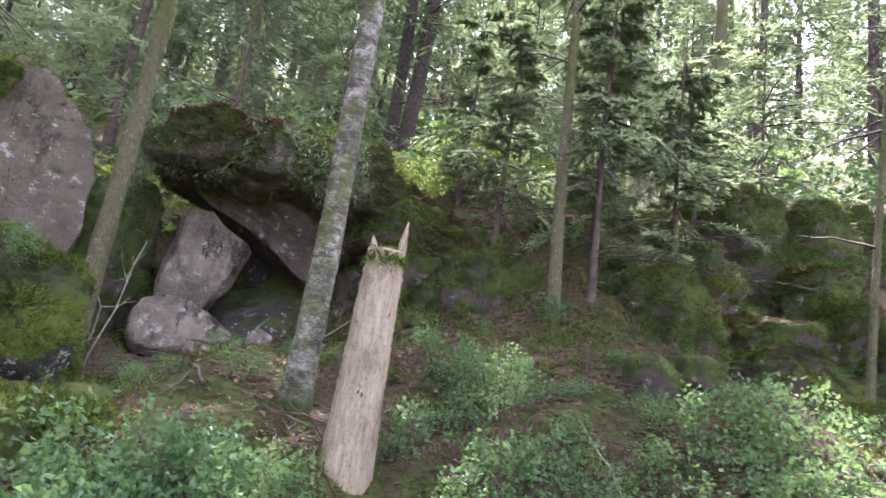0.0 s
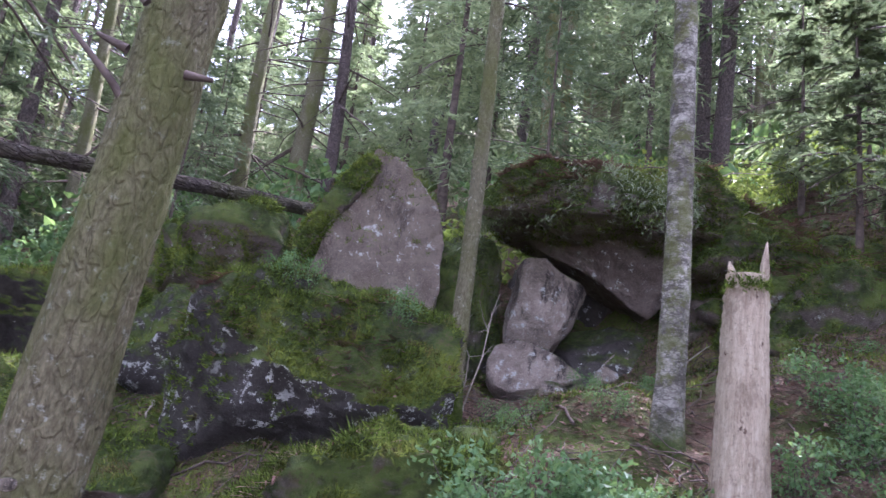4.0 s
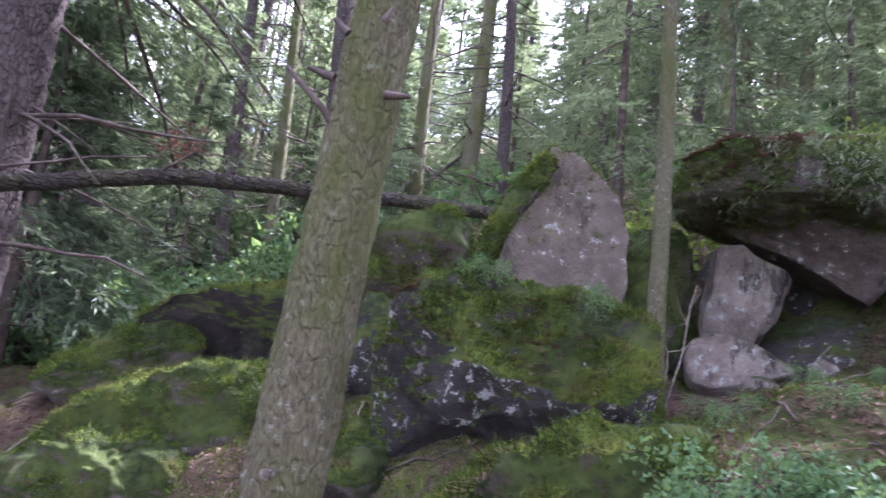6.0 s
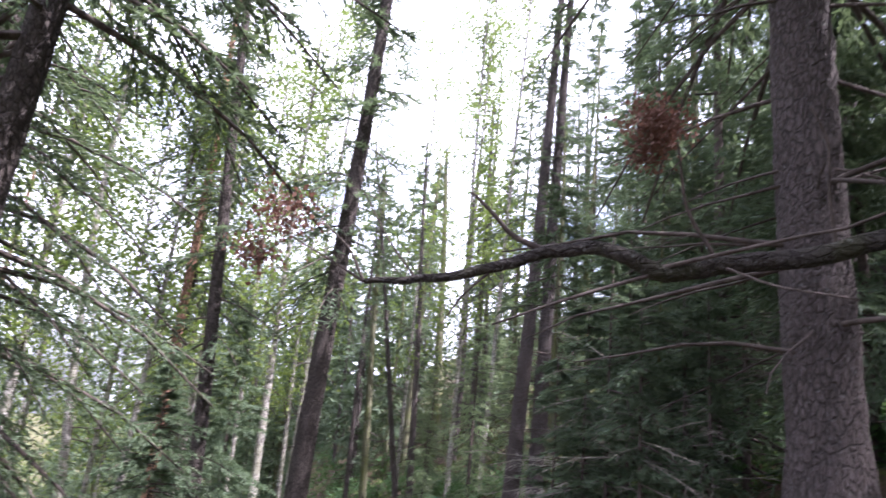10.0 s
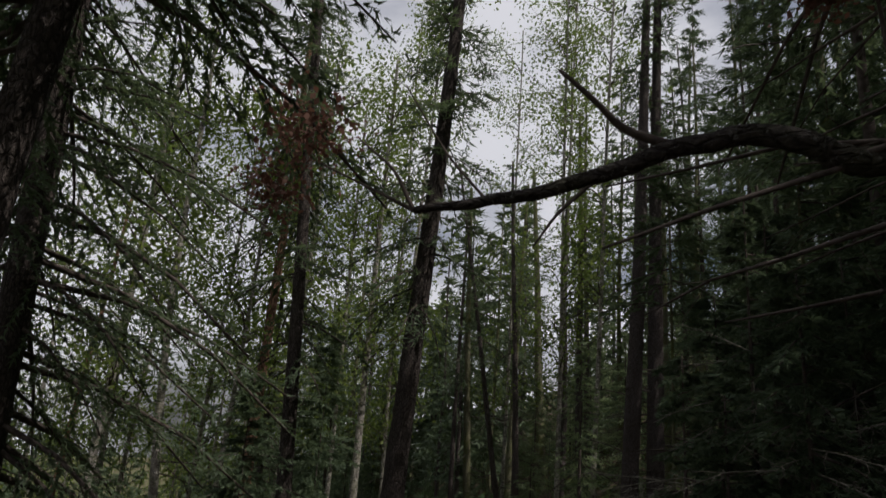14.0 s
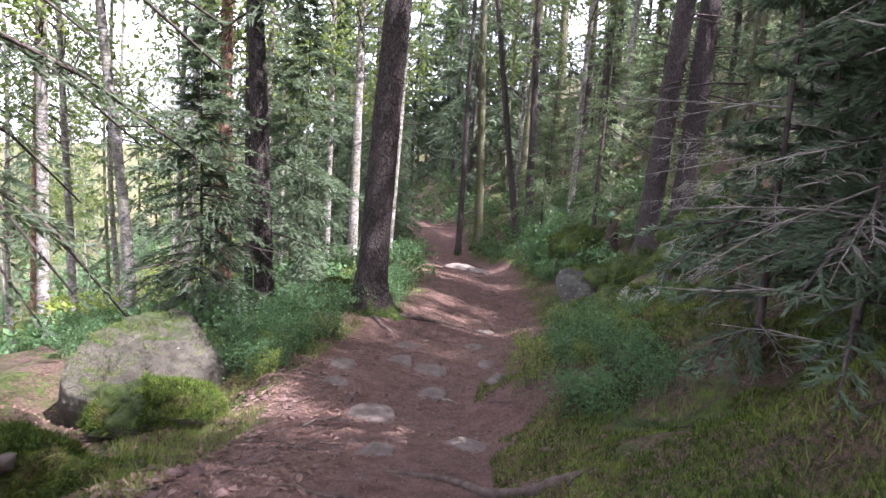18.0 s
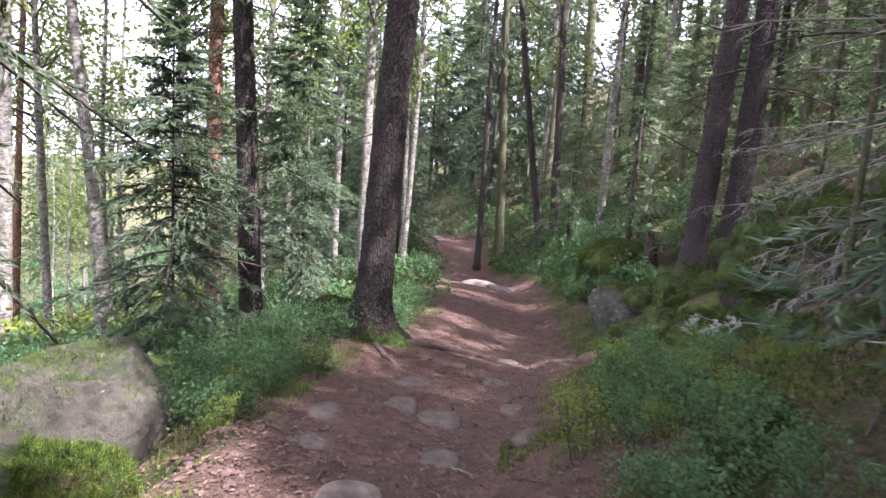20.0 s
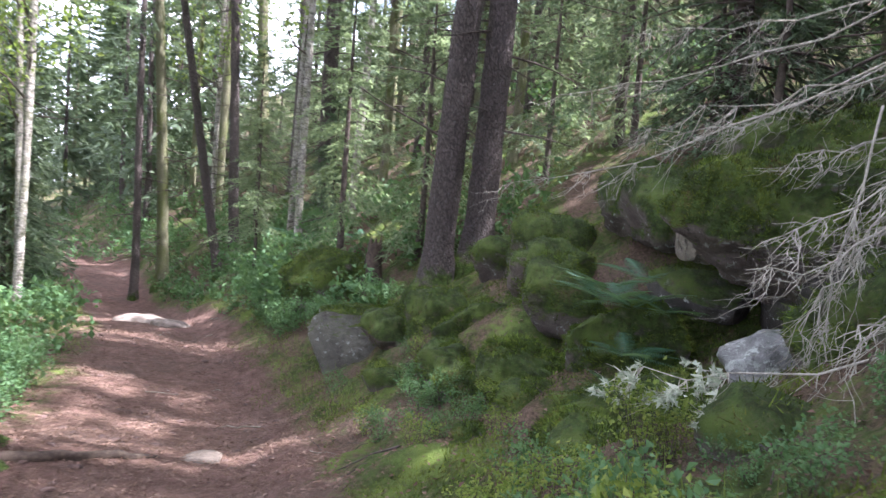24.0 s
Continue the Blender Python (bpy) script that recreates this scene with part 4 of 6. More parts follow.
def leaves_at(r, c, size):
    n = len(c)
    way = r.normal(size=(n, 3)) + (0, 0, 0.1)
    way /= np.linalg.norm(way, axis=1, keepdims=True)
    across = np.cross(way, r.normal(size=(n, 3)) * (0.6, 0.6, 1) + (0, 0, 1.0))
    across /= np.linalg.norm(across, axis=1, keepdims=True) + 1e-9
    k = size * r.uniform(0.6, 1.3, (n, 1))
    fold = np.cross(way, across) * k * 0.15
    v = np.stack([c, c + way * k * 0.5 + across * k * 0.33 + fold, c + way * k, c + way * k * 0.5 - across * k * 0.33 + fold], 1).reshape(-1, 3)
    return v, np.arange(4 * n).reshape(-1, 4)


def standing(name, x, y, label, category, group="", z=None):
    return thing(name, x, y, float(land(x, y)) if z is None else z, label, category, group)


rooted = []


def near_tree(name, x, y, r0, lean, height, material, label, seed, crown=None, dry=0, dry_from=1.2, dry_to=6.0, dry_long=1.2, flare=0.5, sides=16, z=None, every=0.2, category="tree", wobble=0.02, each=True, leafy_from=0, fine=False):
    """A tree that the walk passes: stem, crown of needles, dead lower branches. crown: low, longest, boughs, blades."""
    r = np.random.default_rng(seed)
    ob = standing(name, x, y, label, category, "", z)
    rooted.append((x, y))
    v, f = trunk_mesh(height, r0, r0 * 0.35, lean, seed, sides, flare, wobble, every)
    part("trunk", mesh("trunk", v, f), material, ob)
    if crown:
        low, longest, boughs, blades = crown
        leaves, limbs = spruce_crown(r, low, height, longest, int(boughs * 1.5), int(blades * (2.8 if fine else 1.4)), 0.11 if fine else 0.19, 0.015 if fine else 0.019, lean)
        tagged(part("crown", mesh("crown", *leaves, smooth=False), needle, ob, "dark green needles on drooping boughs"), kind="stuff")
        tagged(part("bough_wood", mesh("bough_wood", *limbs), wood_twig, ob), kind="stuff")
    if leafy_from:
        limbs, tips = [], []
        for _ in range(44):
            h, a, n = r.uniform(leafy_from, height), r.uniform(0, 6.28), r.uniform(0.7, 2.2)
            p = bent((lean[0] * h, lean[1] * h, h), (lean[0] * h + n * math.cos(a), lean[1] * h + n * math.sin(a), h + n * 0.7), -0.1, 0.05, 5)
            limbs.append(tube(p, np.linspace(0.022, 0.004, 5), 4)), tips.extend(p[2:])
        tagged(part("limb_wood", mesh("limb_wood", *joined(limbs)), wood_twig, ob), kind="stuff")
        tagged(part("crown", mesh("crown", *leaf_cloud(r, np.array(tips), 0.30, 4600, 0.13), smooth=False), leaf_birch, ob, "loose yellow-green leaves"), kind="stuff")
    if dry and each:
        for _ in range(dry):
            part("dead_branch", mesh("dead_branch", *dry_boughs(r, dry_from, dry_to, 1, dry_long, lean, 7)), wood_twig, ob, "thin bare dead branch with twigs")
    elif dry:
        tagged(part("deadwood", mesh("deadwood", *dry_boughs(r, dry_from, dry_to, dry, dry_long, lean)), wood_twig, ob, "thin bare dead branches"), kind="stuff")
    return ob


big = near_tree("leaning_tree", -2.04, 1.07, 0.130, (0.045, 0.04), 13, bark_green, "grey-green barked tree with mossy stem and short dead stubs", 101, (8.5, 2.2, 40, 90), 4, 3.0, 6, 0.8, sides=24, every=0.1, fine=True)
big_stub = (((0.098, 0.009, 2.228), (0.061, -0.037, 2.299), (0.012, -0.092, 2.368), (-0.033, -0.141, 2.430)), ((0.239, 0.070, 2.353), (0.308, 0.118, 2.350)), ((0.101, -0.039, 2.398), (0.028, -0.099, 2.430)), ((0.150, -0.048, 2.541), (0.114, -0.086, 2.587)), ((0.251, 0.010, 2.581), (0.285, 0.020, 2.629)))
for pts in big_stub:
    p = np.array(pts)
    part("branch_stub", mesh("branch_stub", *tube(p, np.linspace(0.016, 0.007, len(p)), 6)), wood_twig, big, "short broken dead stub")
v, f = BALLS[3]
part("lichen_spot", mesh("lichen_spot", v * (0.010, 0.022, 0.018) @ np.array(pose(0, 0, 0, 0, 0, -35).to_3x3()).T + (0.150, -0.080, 1.16), f), rock_pale, big, "round white lichen spot")
near_tree("slender_tree", -1.92, 3.38, 0.052, (-0.005, 0.0), 9, bark_thin, "slender green-barked young tree beside the boulders", 102, (5.0, 1.2, 26, 70), 5, 2.4, 4.5, 0.6, flare=0.25, every=0.12, z=1.62)
near_tree("birch_tree", -0.70, 3.10, 0.066, (0.0, 0.005), 11, bark_birch, "birch with flaky pale bark, dark scars and a mossy foot", 103, None, 3, 2.5, 5, 0.6, flare=0.45, every=0.1, z=1.28, leafy_from=6)
near_tree("slender_tree", 0.55, 4.20, 0.040, (-0.025, 0.0), 7, bark_thin, "thin lichened young spruce on the mossy slope", 104, (2.6, 0.8, 16, 60), 8, 0.8, 3, 0.7, flare=0.3, every=0.15)
near_tree("slender_tree", 2.46, 4.15, 0.026, (0.06, -0.03), 5, bark_thin, "thin dead stem among the mossy rocks", 105, None, 10, 0.6, 4, 0.6, flare=0.3, z=1.75)
near_tree("spruce_tree", 1.6, 7.9, 0.11, (-0.03, 0.0), 13, bark_spruce, "spruce trunk behind the mossy rocks", 106, (8, 1.3, 24, 60), 10, 1, 4, 1.2)
near_tree("spruce_tree", -5.98, 1.02, 0.245, (-0.005, -0.012), 17, bark_spruce, "thick spruce with flaking purple-grey bark and mossy root flare", 107, (4.0, 3.3, 100, 140), 40, 1.2, 6.5, 2.0, flare=0.8, sides=26, every=0.1, fine=True)
near_tree("path_spruce", -13.72, -5.92, 0.225, (-0.02, 0.045), 18, bark_dark, "spruce with dark scaly bark and spreading roots beside the path", 108, (5.5, 1.9, 60, 110), 10, 2.5, 6, 1.0, flare=1.1, sides=24, every=0.1)
near_tree("spruce_tree", -13.95, -8.0, 0.165, (0.035, -0.045), 18, bark_dark, "dark spruce trunk patched with sunlight below the path", 109, (5, 1.7, 54, 100), 14, 1.5, 5, 1.0)
near_tree("spruce_tree", -5.0, -5.25, 0.17, (-0.04, 0.05), 16, bark_dark, "spruce leaning over the path with a wide low crown", 121, (4.6, 3.2, 80, 300), 0, 2.5, 5, 1.0, fine=True)
near_tree("pine_tree", -15.3, -10.0, 0.14, (0, 0.0), 18, bark_pine, "pine with orange upper bark below the path", 110, (9, 2.2, 40, 80), 6, 4, 9, 1.0)
near_tree("birch_tree", -20.7, -10.2, 0.13, (0.0, 0.0), 17, bark_birch_sunlit, "sunlit birch trunk beyond the path", 111, None, 5, 4, 9, 1.0, leafy_from=6)
near_tree("spruce_tree", -7.85, -7.96, 0.22, (0.034, -0.03), 17, bark_dark, "dark spruce below the path, boughs hanging low", 112, (2.2, 3.7, 130, 230), 8, 2.5, 5, 0.8, fine=True)
near_tree("birch_tree", -13.1, -12.3, 0.115, (-0.02, 0.01), 15, bark_birch_sunlit, "sunlit pale trunk on the falling slope", 113, None, 4, 3, 7, 1.0, leafy_from=5)
near_tree("birch_tree", -13.7, -10.9, 0.105, (0.03, -0.035), 14, bark_birch_sunlit, "crooked pale trunk with a bare limb on the falling slope", 114, None, 8, 3, 7, 1.4, wobble=0.08)
near_tree("spruce_tree", -16.5, -17.2, 0.1, (-0.03, 0.03), 15, bark_pine, "slim orange-barked trunk far down the slope", 115, (6, 2, 30, 70))
near_tree("birch_tree", -14.9, -10.6, 0.075, (-0.02, 0.02), 12, bark_birch_sunlit, "slim sunlit trunk behind young spruces", 116, leafy_from=5)
near_tree("spruce_tree", -17.8, -11.4, 0.1, (0, -0.01), 15, bark_dark, "slim dark spruce below the path", 117, (3, 2, 60, 90))
near_tree("thin_birch", -23.4, -3.85, 0.085, (-0.005, 0.034), 20, bark_birch_sunlit, "thin sunlit trunk among green ferns uphill of the path", 118, None, 3, 4, 8, 0.8, leafy_from=6)
near_tree("spruce_tree", -18.4, -2.34, 0.21, (0.0, 0.043), 17, bark_spruce, "one of two spruces grown side by side from one foot", 119, (8, 1.5, 26, 60), 16, 1.5, 5, 1.4, flare=0.6)
near_tree("spruce_tree", -18.6, -1.80, 0.21, (0.0, 0.022), 17, bark_spruce, "one of two spruces grown side by side from one foot", 120, (8, 1.5, 26, 60), 16, 1.5, 5, 1.4, flare=0.6)
for n, (x, y, h, lx, ly) in enumerate(((-17.7, -10.9, 15, 0.0, 0.02), (-21.4, -11.4, 16, 0.02, 0.0), (-18.4, -14.2, 15, -0.02, 0.02), (-14.8, -13.6, 14, 0.02, 0.0), (-23.5, -14.5, 16, 0.0, 0.0), (-27.0, -5.6, 22, 0.0, 0.02), (-26.0, -11.8, 23, 0.01, 0.0), (-31.0, -8.6, 24, 0.0, 0.0), (-23.0, -10.2, 21, 0.0, 0.03), (-24.2, -5.0, 21, 0.0, 0.0))):
    near_tree("birch_tree", x, y, 0.085, (lx, ly), h, bark_birch_sunlit, "sunlit leafy birch below the path", 160 + n, leafy_from=4, sides=10, every=0.4)
for n, (x, y, h) in enumerate(((-11.2, -1.05, 5.5), (-10.2, 0.35, 6), (-12.4, 0.6, 7), (-9.2, 2.4, 6), (-13.2, 1.6, 7))):
    near_tree("slender_tree", x, y, 0.026, (0.01 * (n - 2), 0.008 * n), h, bark_thin, "thin green pole of a young tree among spruces", 170 + n, (3.4, 0.9, 16, 60), 5, 1.0, 3.4, 0.7, flare=0.2, sides=8, every=0.3)
for n, (x, y, r0, lx, ly) in enumerate(((-29.6, -9.6, 0.18, 0.02, -0.04), (-28.4, -7.7, 0.13, 0.04, -0.16), (-28.5, -7.3, 0.15, 0, -0.05), (-35.2, -7.9, 0.25, 0.02, -0.05), (-27.7, -4.9, 0.16, 0, -0.01), (-29.3, -10.3, 0.12, 0, 0), (-33.7, -9.2, 0.17, 0, 0.03),
                                        (-12.7, 3.85, 0.25, -0.01, -0.04), (-14.2, 7.2, 0.15, 0, 0), (-14.5, 8.4, 0.14, 0, 0), (-9.6, 6.7, 0.2, -0.04, -0.06), (-10.0, 5.0, 0.11, -0.03, -0.05), (-10.2, 5.95, 0.11, -0.03, -0.04), (-7.4, 11.8, 0.13, 0, 0))):
    near_tree("spruce_tree", x, y, r0, (lx, ly), 16, bark_spruce if n % 3 else bark_thin, "spruce trunk with bare lower branches in the shaded stand", 130 + n, (7.0, 1.4, 24, 60), 22, 1.0, 6, 1.4, sides=12, every=0.4, each=False)

# the broken, leaning stem above the mossy rocks
lean_tree = standing("broken_trunk", 1.0, 6.15, "leaning broken-off trunk with peeling pale bark and a small bracket", "tree")
v, f = trunk_mesh(4.4, 0.11, 0.075, (0.16, -0.02), 140, 14, 0.3, 0.01, 0.15)
part("trunk", mesh("trunk", v, f), bark_birch, lean_tree)
v, f = BALLS[3]
part("bracket_fungus", mesh("bracket_fungus", v * (0.10, 0.08, 0.035) + (0.66, -0.12, 3.1), f), wood_twig, lean_tree, "dark bracket fungus")

# the pale snag with its splintered top
snag = thing("tree_snag", -0.38, 2.78, 0.86, "barkless pale tree snag with a splintered mossy top", "dead tree")
v, f = trunk_mesh(1.31, 0.116, 0.080, (0.02, 0.0), 141, 32, 0.42, 0.006, 0.025, 0.025)
part("trunk", mesh("trunk", v, f), wood_snag, snag)
for n, (a, h, w) in enumerate(((0.3, 0.15, 0.022), (5.9, 0.10, 0.018), (3.3, 0.06, 0.022), (4.4, 0.0, 0.03), (1.7, 0.01, 0.03))):
    p0 = np.array([0.023 + 0.062 * math.cos(a), 0.062 * math.sin(a), 1.24])
    part("splinter", mesh("splinter", *tube(np.stack([p0, p0 + (0.0, 0.0, 0.07 + h * 0.4), p0 + (0.008 * math.cos(a), 0.008 * math.sin(a), 0.07 + h)]), (w, w * 0.75, 0.003), 5)), wood_snag, snag)
r = np.random.default_rng(142)
a, q = r.uniform(0, 6.28, 3600), 0.092 * np.sqrt(r.random(3600))
at = np.stack([0.023 + q * np.cos(a), q * np.sin(a), 1.30 - 1.2 * np.clip(q - 0.055, 0, 1) + r.normal(0, 0.012, 3600)], 1)
part("moss_cap", mesh("moss_cap", *shoots(at, np.tile((0, 0, 1.0), (3600, 1)) + r.normal(0, 0.5, (3600, 3)), r, 0.009, 0.0035)), moss_leaf, snag, "tuft of moss on the broken top")

# ---- the fallen trunk that hangs across the slope ----
log = thing("fallen_trunk", -4.8, 4.3, 3.2, "thin fallen trunk hung level between trees, crooked and bare", "fallen tree")
axis = np.array(((0.25, 0.75, 0.12), (0.0, -0.4, -0.03), (-0.22, -1.5, -0.22), (-0.35, -2.5, -0.42), (-0.35, -3.45, -0.80), (-0.20, -4.1, -0.93), (-0.06, -4.45, -1.02), (-0.02, -4.58, -0.95), (0.0, -4.75, -0.90), (0.03, -5.05, -0.94), (0.08, -5.35, -1.08), (0.15, -5.75, -1.16), (0.17, -6.05, -1.19)))
u = np.linspace(0, len(axis) - 1, 60)
fine = np.stack([np.interp(u, np.arange(len(axis)), axis[:, k]) for k in range(3)], 1)
fine[1:-1] = (fine[:-2] + fine[1:-1] * 2 + fine[2:]) / 4
fine[1:-1] += np.random.default_rng(5).normal(0, 0.006, (58, 3))
part("stem", mesh("stem", *tube(fine, np.interp(np.linspace(0, 1, 60), (0, 0.5, 0.8, 1), (0.07, 0.052, 0.034, 0.016)), 12)), wood_log, log)
for pts, w in (((axis[9], (0.091, -5.244, -0.882), (0.145, -5.323, -0.786), (0.230, -5.463, -0.668)), 0.021), ((axis[5], (-0.078, -4.303, -0.639), (0.057, -4.357, -0.288)), 0.015), ((axis[4], (-0.231, -3.520, -0.437), (-0.149, -3.520, -0.199), (-0.037, -3.647, -0.045)), 0.013),
               ((axis[12], (0.187, -6.148, -1.006), (0.209, -6.314, -0.866)), 0.010), ((axis[12], (0.175, -6.207, -1.105), (0.181, -6.508, -0.949)), 0.009), ((axis[11], (0.149, -5.929, -0.954), (0.220, -6.114, -0.641)), 0.007), ((axis[6], (0.110, -4.932, -1.223), (0.255, -5.295, -1.403)), 0.013),
               ((axis[10], (0.133, -5.481, -1.224), (0.169, -5.557, -1.360)), 0.009), ((axis[3], (-0.15, -2.3, -0.2), (-0.1, -2.25, 0.0)), 0.012), ((axis[2], (-0.15, -1.45, -0.1), (-0.1, -1.4, 0.02)), 0.012), ((axis[5], (0.1, -3.9, -1.1), (0.35, -3.6, -1.2)), 0.009)):
    c = np.array([np.array(p) for p in pts])
    q = np.stack([np.interp(np.linspace(0, len(c) - 1, 9), np.arange(len(c)), c[:, k]) for k in range(3)], 1)
    q[1:-1] = (q[:-2] + 2 * q[1:-1] + q[2:]) / 4
    part("side_branch", mesh("side_branch", *tube(q, np.linspace(w, w * 0.4, 9), 7)), wood_twig, log, "bare curved side branch")
long_twig = bent(axis[6] + (0.02, 0, 0.02), axis[3] + (0.1, 0, 0.12), 0.03, 0.02, 9)
part("side_branch", mesh("side_branch", *tube(long_twig, np.linspace(0.014, 0.006, 9), 5)), wood_twig, log, "thin branch lying along the stem")
r = np.random.default_rng(77)
for c, wide, n in (((0.103, -4.482, -0.224), 0.085, 900), ((0.069, -4.507, -0.378), 0.05, 250), ((0.226, -6.545, -0.808), 0.10, 420), ((0.163, -6.755, -1.039), 0.07, 260), (axis[3] + (0.1, 0.1, 0.25), 0.09, 200)):
    v, f = leaves_at(r, np.array(c) + r.normal(size=(n, 3)) * (wide, wide, wide * 0.8), 0.035)
    tagged(part("withered_clump", mesh("withered_clump", v, f), needle_rust, log, "clump of rust-brown withered needles"), kind="stuff")


# ---- the stand of trees round about ----
def stand_variant(seed, kind, boughs, blades, blade, wide, sides=9, dead=9, low=(1.4, 4.6), reach=(2.1, 2.9)):
    """One tree of the stand with its parts, to be copied."""
    r = np.random.default_rng(seed)
    height = r.uniform(15, 19)
    lean = (r.normal(0, 0.012), r.normal(0, 0.012))
    if kind == "spruce":
        ob = thing("spruce_tree", 0, 0, 0, "tall spruce of the dense stand with drooping dark boughs", "tree", "forest stand")
        part("trunk", mesh("trunk", *trunk_mesh(height, r.uniform(0.10, 0.16), 0.03, lean, seed, sides - 1, 0.4, 0.05, 1.5)), bark_spruce if seed % 2 else bark_thin, ob)
        leaves, _ = spruce_crown(r, r.uniform(*low), height, r.uniform(*reach), boughs, blades, blade, wide, lean, 0.45, 1.0, False)
        tagged(part("crown", mesh("crown", *leaves, smooth=False), needle, ob), kind="stuff")
        tagged(part("deadwood", mesh("deadwood", *dry_boughs(r, 0.6, 6, dead, 1.5, lean, 1, 0.012)), wood_twig, ob), kind="stuff")
    else:
        ob = thing("birch_tree", 0, 0, 0, "slim pale-stemmed leafy tree in the stand", "tree", "forest stand")
        part("trunk", mesh("trunk", *trunk_mesh(height, 0.09, 0.02, lean, seed, 8, 0.3, 0.1, 0.8)), bark_birch_sunlit, ob)
        limbs, tips = [], []
        for _ in range(34):
            h, a, n = r.uniform(3.0, height), r.uniform(0, 6.28), r.uniform(0.8, 2.6)
            p = bent((lean[0] * h, lean[1] * h, h), (lean[0] * h + n * math.cos(a), lean[1] * h + n * math.sin(a), h + n * 0.7), -0.1, 0.05, 5)
            limbs.append(tube(p, np.linspace(0.02, 0.004, 5), 4)), tips.extend(p[2:])
        tagged(part("limb_wood", mesh("limb_wood", *joined(limbs)), wood_twig, ob), kind="stuff")
        tagged(part("crown", mesh("crown", *leaf_cloud(r, np.array(tips), 0.36, 2300, 0.145), smooth=False), leaf_birch, ob, "loose yellow-green leaves"), kind="stuff")
    return ob


close = [stand_variant(200 + n, "spruce", 88, 98, 0.215, 0.023) for n in range(4)]
narrow = [stand_variant(230 + n, "spruce", 40, 56, 0.20, 0.019, dead=26, low=(5.0, 8.0), reach=(1.0, 1.4)) for n in range(3)]
far = [stand_variant(210 + n, "spruce", 58, 40, 0.52, 0.072, 6, 3) for n in range(4)]
leafy = [stand_variant(220 + n, "birch", 0, 0, 0, 0) for n in range(2)]
home = [(-30.0, 14.0), (-24, 18), (12, 10), (6, 14), (-19, 14.5), (-13.5, 12.0), (-25.5, 10.5), (-16, 24), (-36, 10), (-8, 26), (18, 20), (-22, -20), (-12, -19)]
for ob, (x, y) in zip(close + narrow + far + leafy, home):
    ob.matrix_basis = pose(x, y, float(land(x, y)))
r = np.random.default_rng(31)
taken = home + rooted
walked = np.array([row[1:3] for row in PATH])
lx, ly, _ = np.array(LINE).T


def plant(count, x0, x1, up, d0, d1, apart, clear, kinds):
    """Trees at random places of a strip beside the trodden line."""
    done = 0
    for _ in range(count * 12):
        if done >= count:
            return
        x = r.uniform(x0, x1)
        y = np.interp(x, lx, ly) + (1 if up else -1) * r.uniform(d0, d1)
        if np.hypot(walked[:, 0] - x, walked[:, 1] - y).min() < clear or min(math.hypot(x - a, y - b) for a, b in taken) < apart:
            continue
        taken.append((x, y))
        done += 1
        copy_thing(kinds[r.integers(len(kinds))], pose(x, y, float(land(x, y)), 0, 0, r.uniform(0, 360)) @ Matrix.Scale(r.uniform(0.75, 1.12), 4))


# unseen spruces, added out of view to shade the boulders and the path
for n, (x, y, turn) in enumerate(((3.8, 1.5, 10), (5.8, 2.3, 80), (3.2, -1.9, 200), (6.2, -1.6, 140), (6.6, 3.3, 30), (8.8, 4.4, 300), (1.0, -3.2, 250), (9.2, -1.4, 60), (11.5, 2.8, 170), (12.5, -2.0, 100))):
    taken.append((x, y))
    copy_thing(narrow[n % 3] if y < 0 else close[n % 4], pose(x, y, float(land(x, y)), 0, 0, turn))
for n, (x, y) in enumerate(((-4.0, 10.7), (-6.0, 13.2), (-3.9, 13.5), (-6.1, 11.4), (-5.7, 17.1))):
    taken.append((x, y))
    copy_thing(close[n % 4], pose(x, y, float(land(x, y)), 0, 0, 70 * n))
plant(6, 0.5, 9, False, 3.2, 9, 2.2, 3.2, narrow)
plant(8, -5, -1, True, 3.2, 18, 2.2, 8.0, close + narrow)
plant(3, -1.2, 0.1, True, 6, 18, 2.2, 8.0, narrow)
plant(7, 2.8, 6.5, True, 4.5, 20, 2.0, 8.0, narrow)
plant(30, -32, -5, True, 3.2, 20, 2.2, 8.0, narrow)
plant(5, -32, -5, True, 14, 22, 2.2, 8.0, close)
plant(7, -32, -22, True, 3.5, 9, 1.8, 8.0, close[:2])
plant(6, 4, 12, True, 5, 18, 3.0, 8.0, close)
plant(10, -32, -14, True, 6.5, 16, 1.7, 9, narrow)
plant(7, -36, 6, False, 5.0, 18, 3.0, 8.5, leafy)
plant(13, -40, 2, False, 10, 34, 2.4, 10, leafy)
plant(74, -60, 28, True, 14, 40, 2.4, 14, far)
plant(20, -62, 6, False, 14, 46, 2.4, 14, leafy + far[:1])
plant(22, -62, -30, True, 2.6, 12, 2.0, 14, far)
plant(16, -62, -34, False, 3.5, 12, 2.2, 14, far)

for n, (x, y) in enumerate(((-27.2, -12.5), (-34.6, -16.8), (-30.5, -15.7),)):
    copy_thing(close[n % 4], pose(x, y, float(land(x, y)), 0, 0, 55 * n))

# the first two are added so that their crowns shade the low shrubs
for n, (x, y, k) in enumerate(((0.1, 8.9, 0.9), (-1.3, 9.6, 0.9), (-12.4, 1.0, 0.8), (-13.4, 3.6, 1.0), (-16.9, 2.6, 1.0), (-10.3, 2.6, 0.9), (-27.0, -1.0, 1.0), (-29.5, 1.6, 1.05))):
    taken.append((x, y))
    copy_thing(close[n % 4], pose(x, y, float(land(x, y)), 0, 0, 95 * n) @ Matrix.Scale(k, 4))


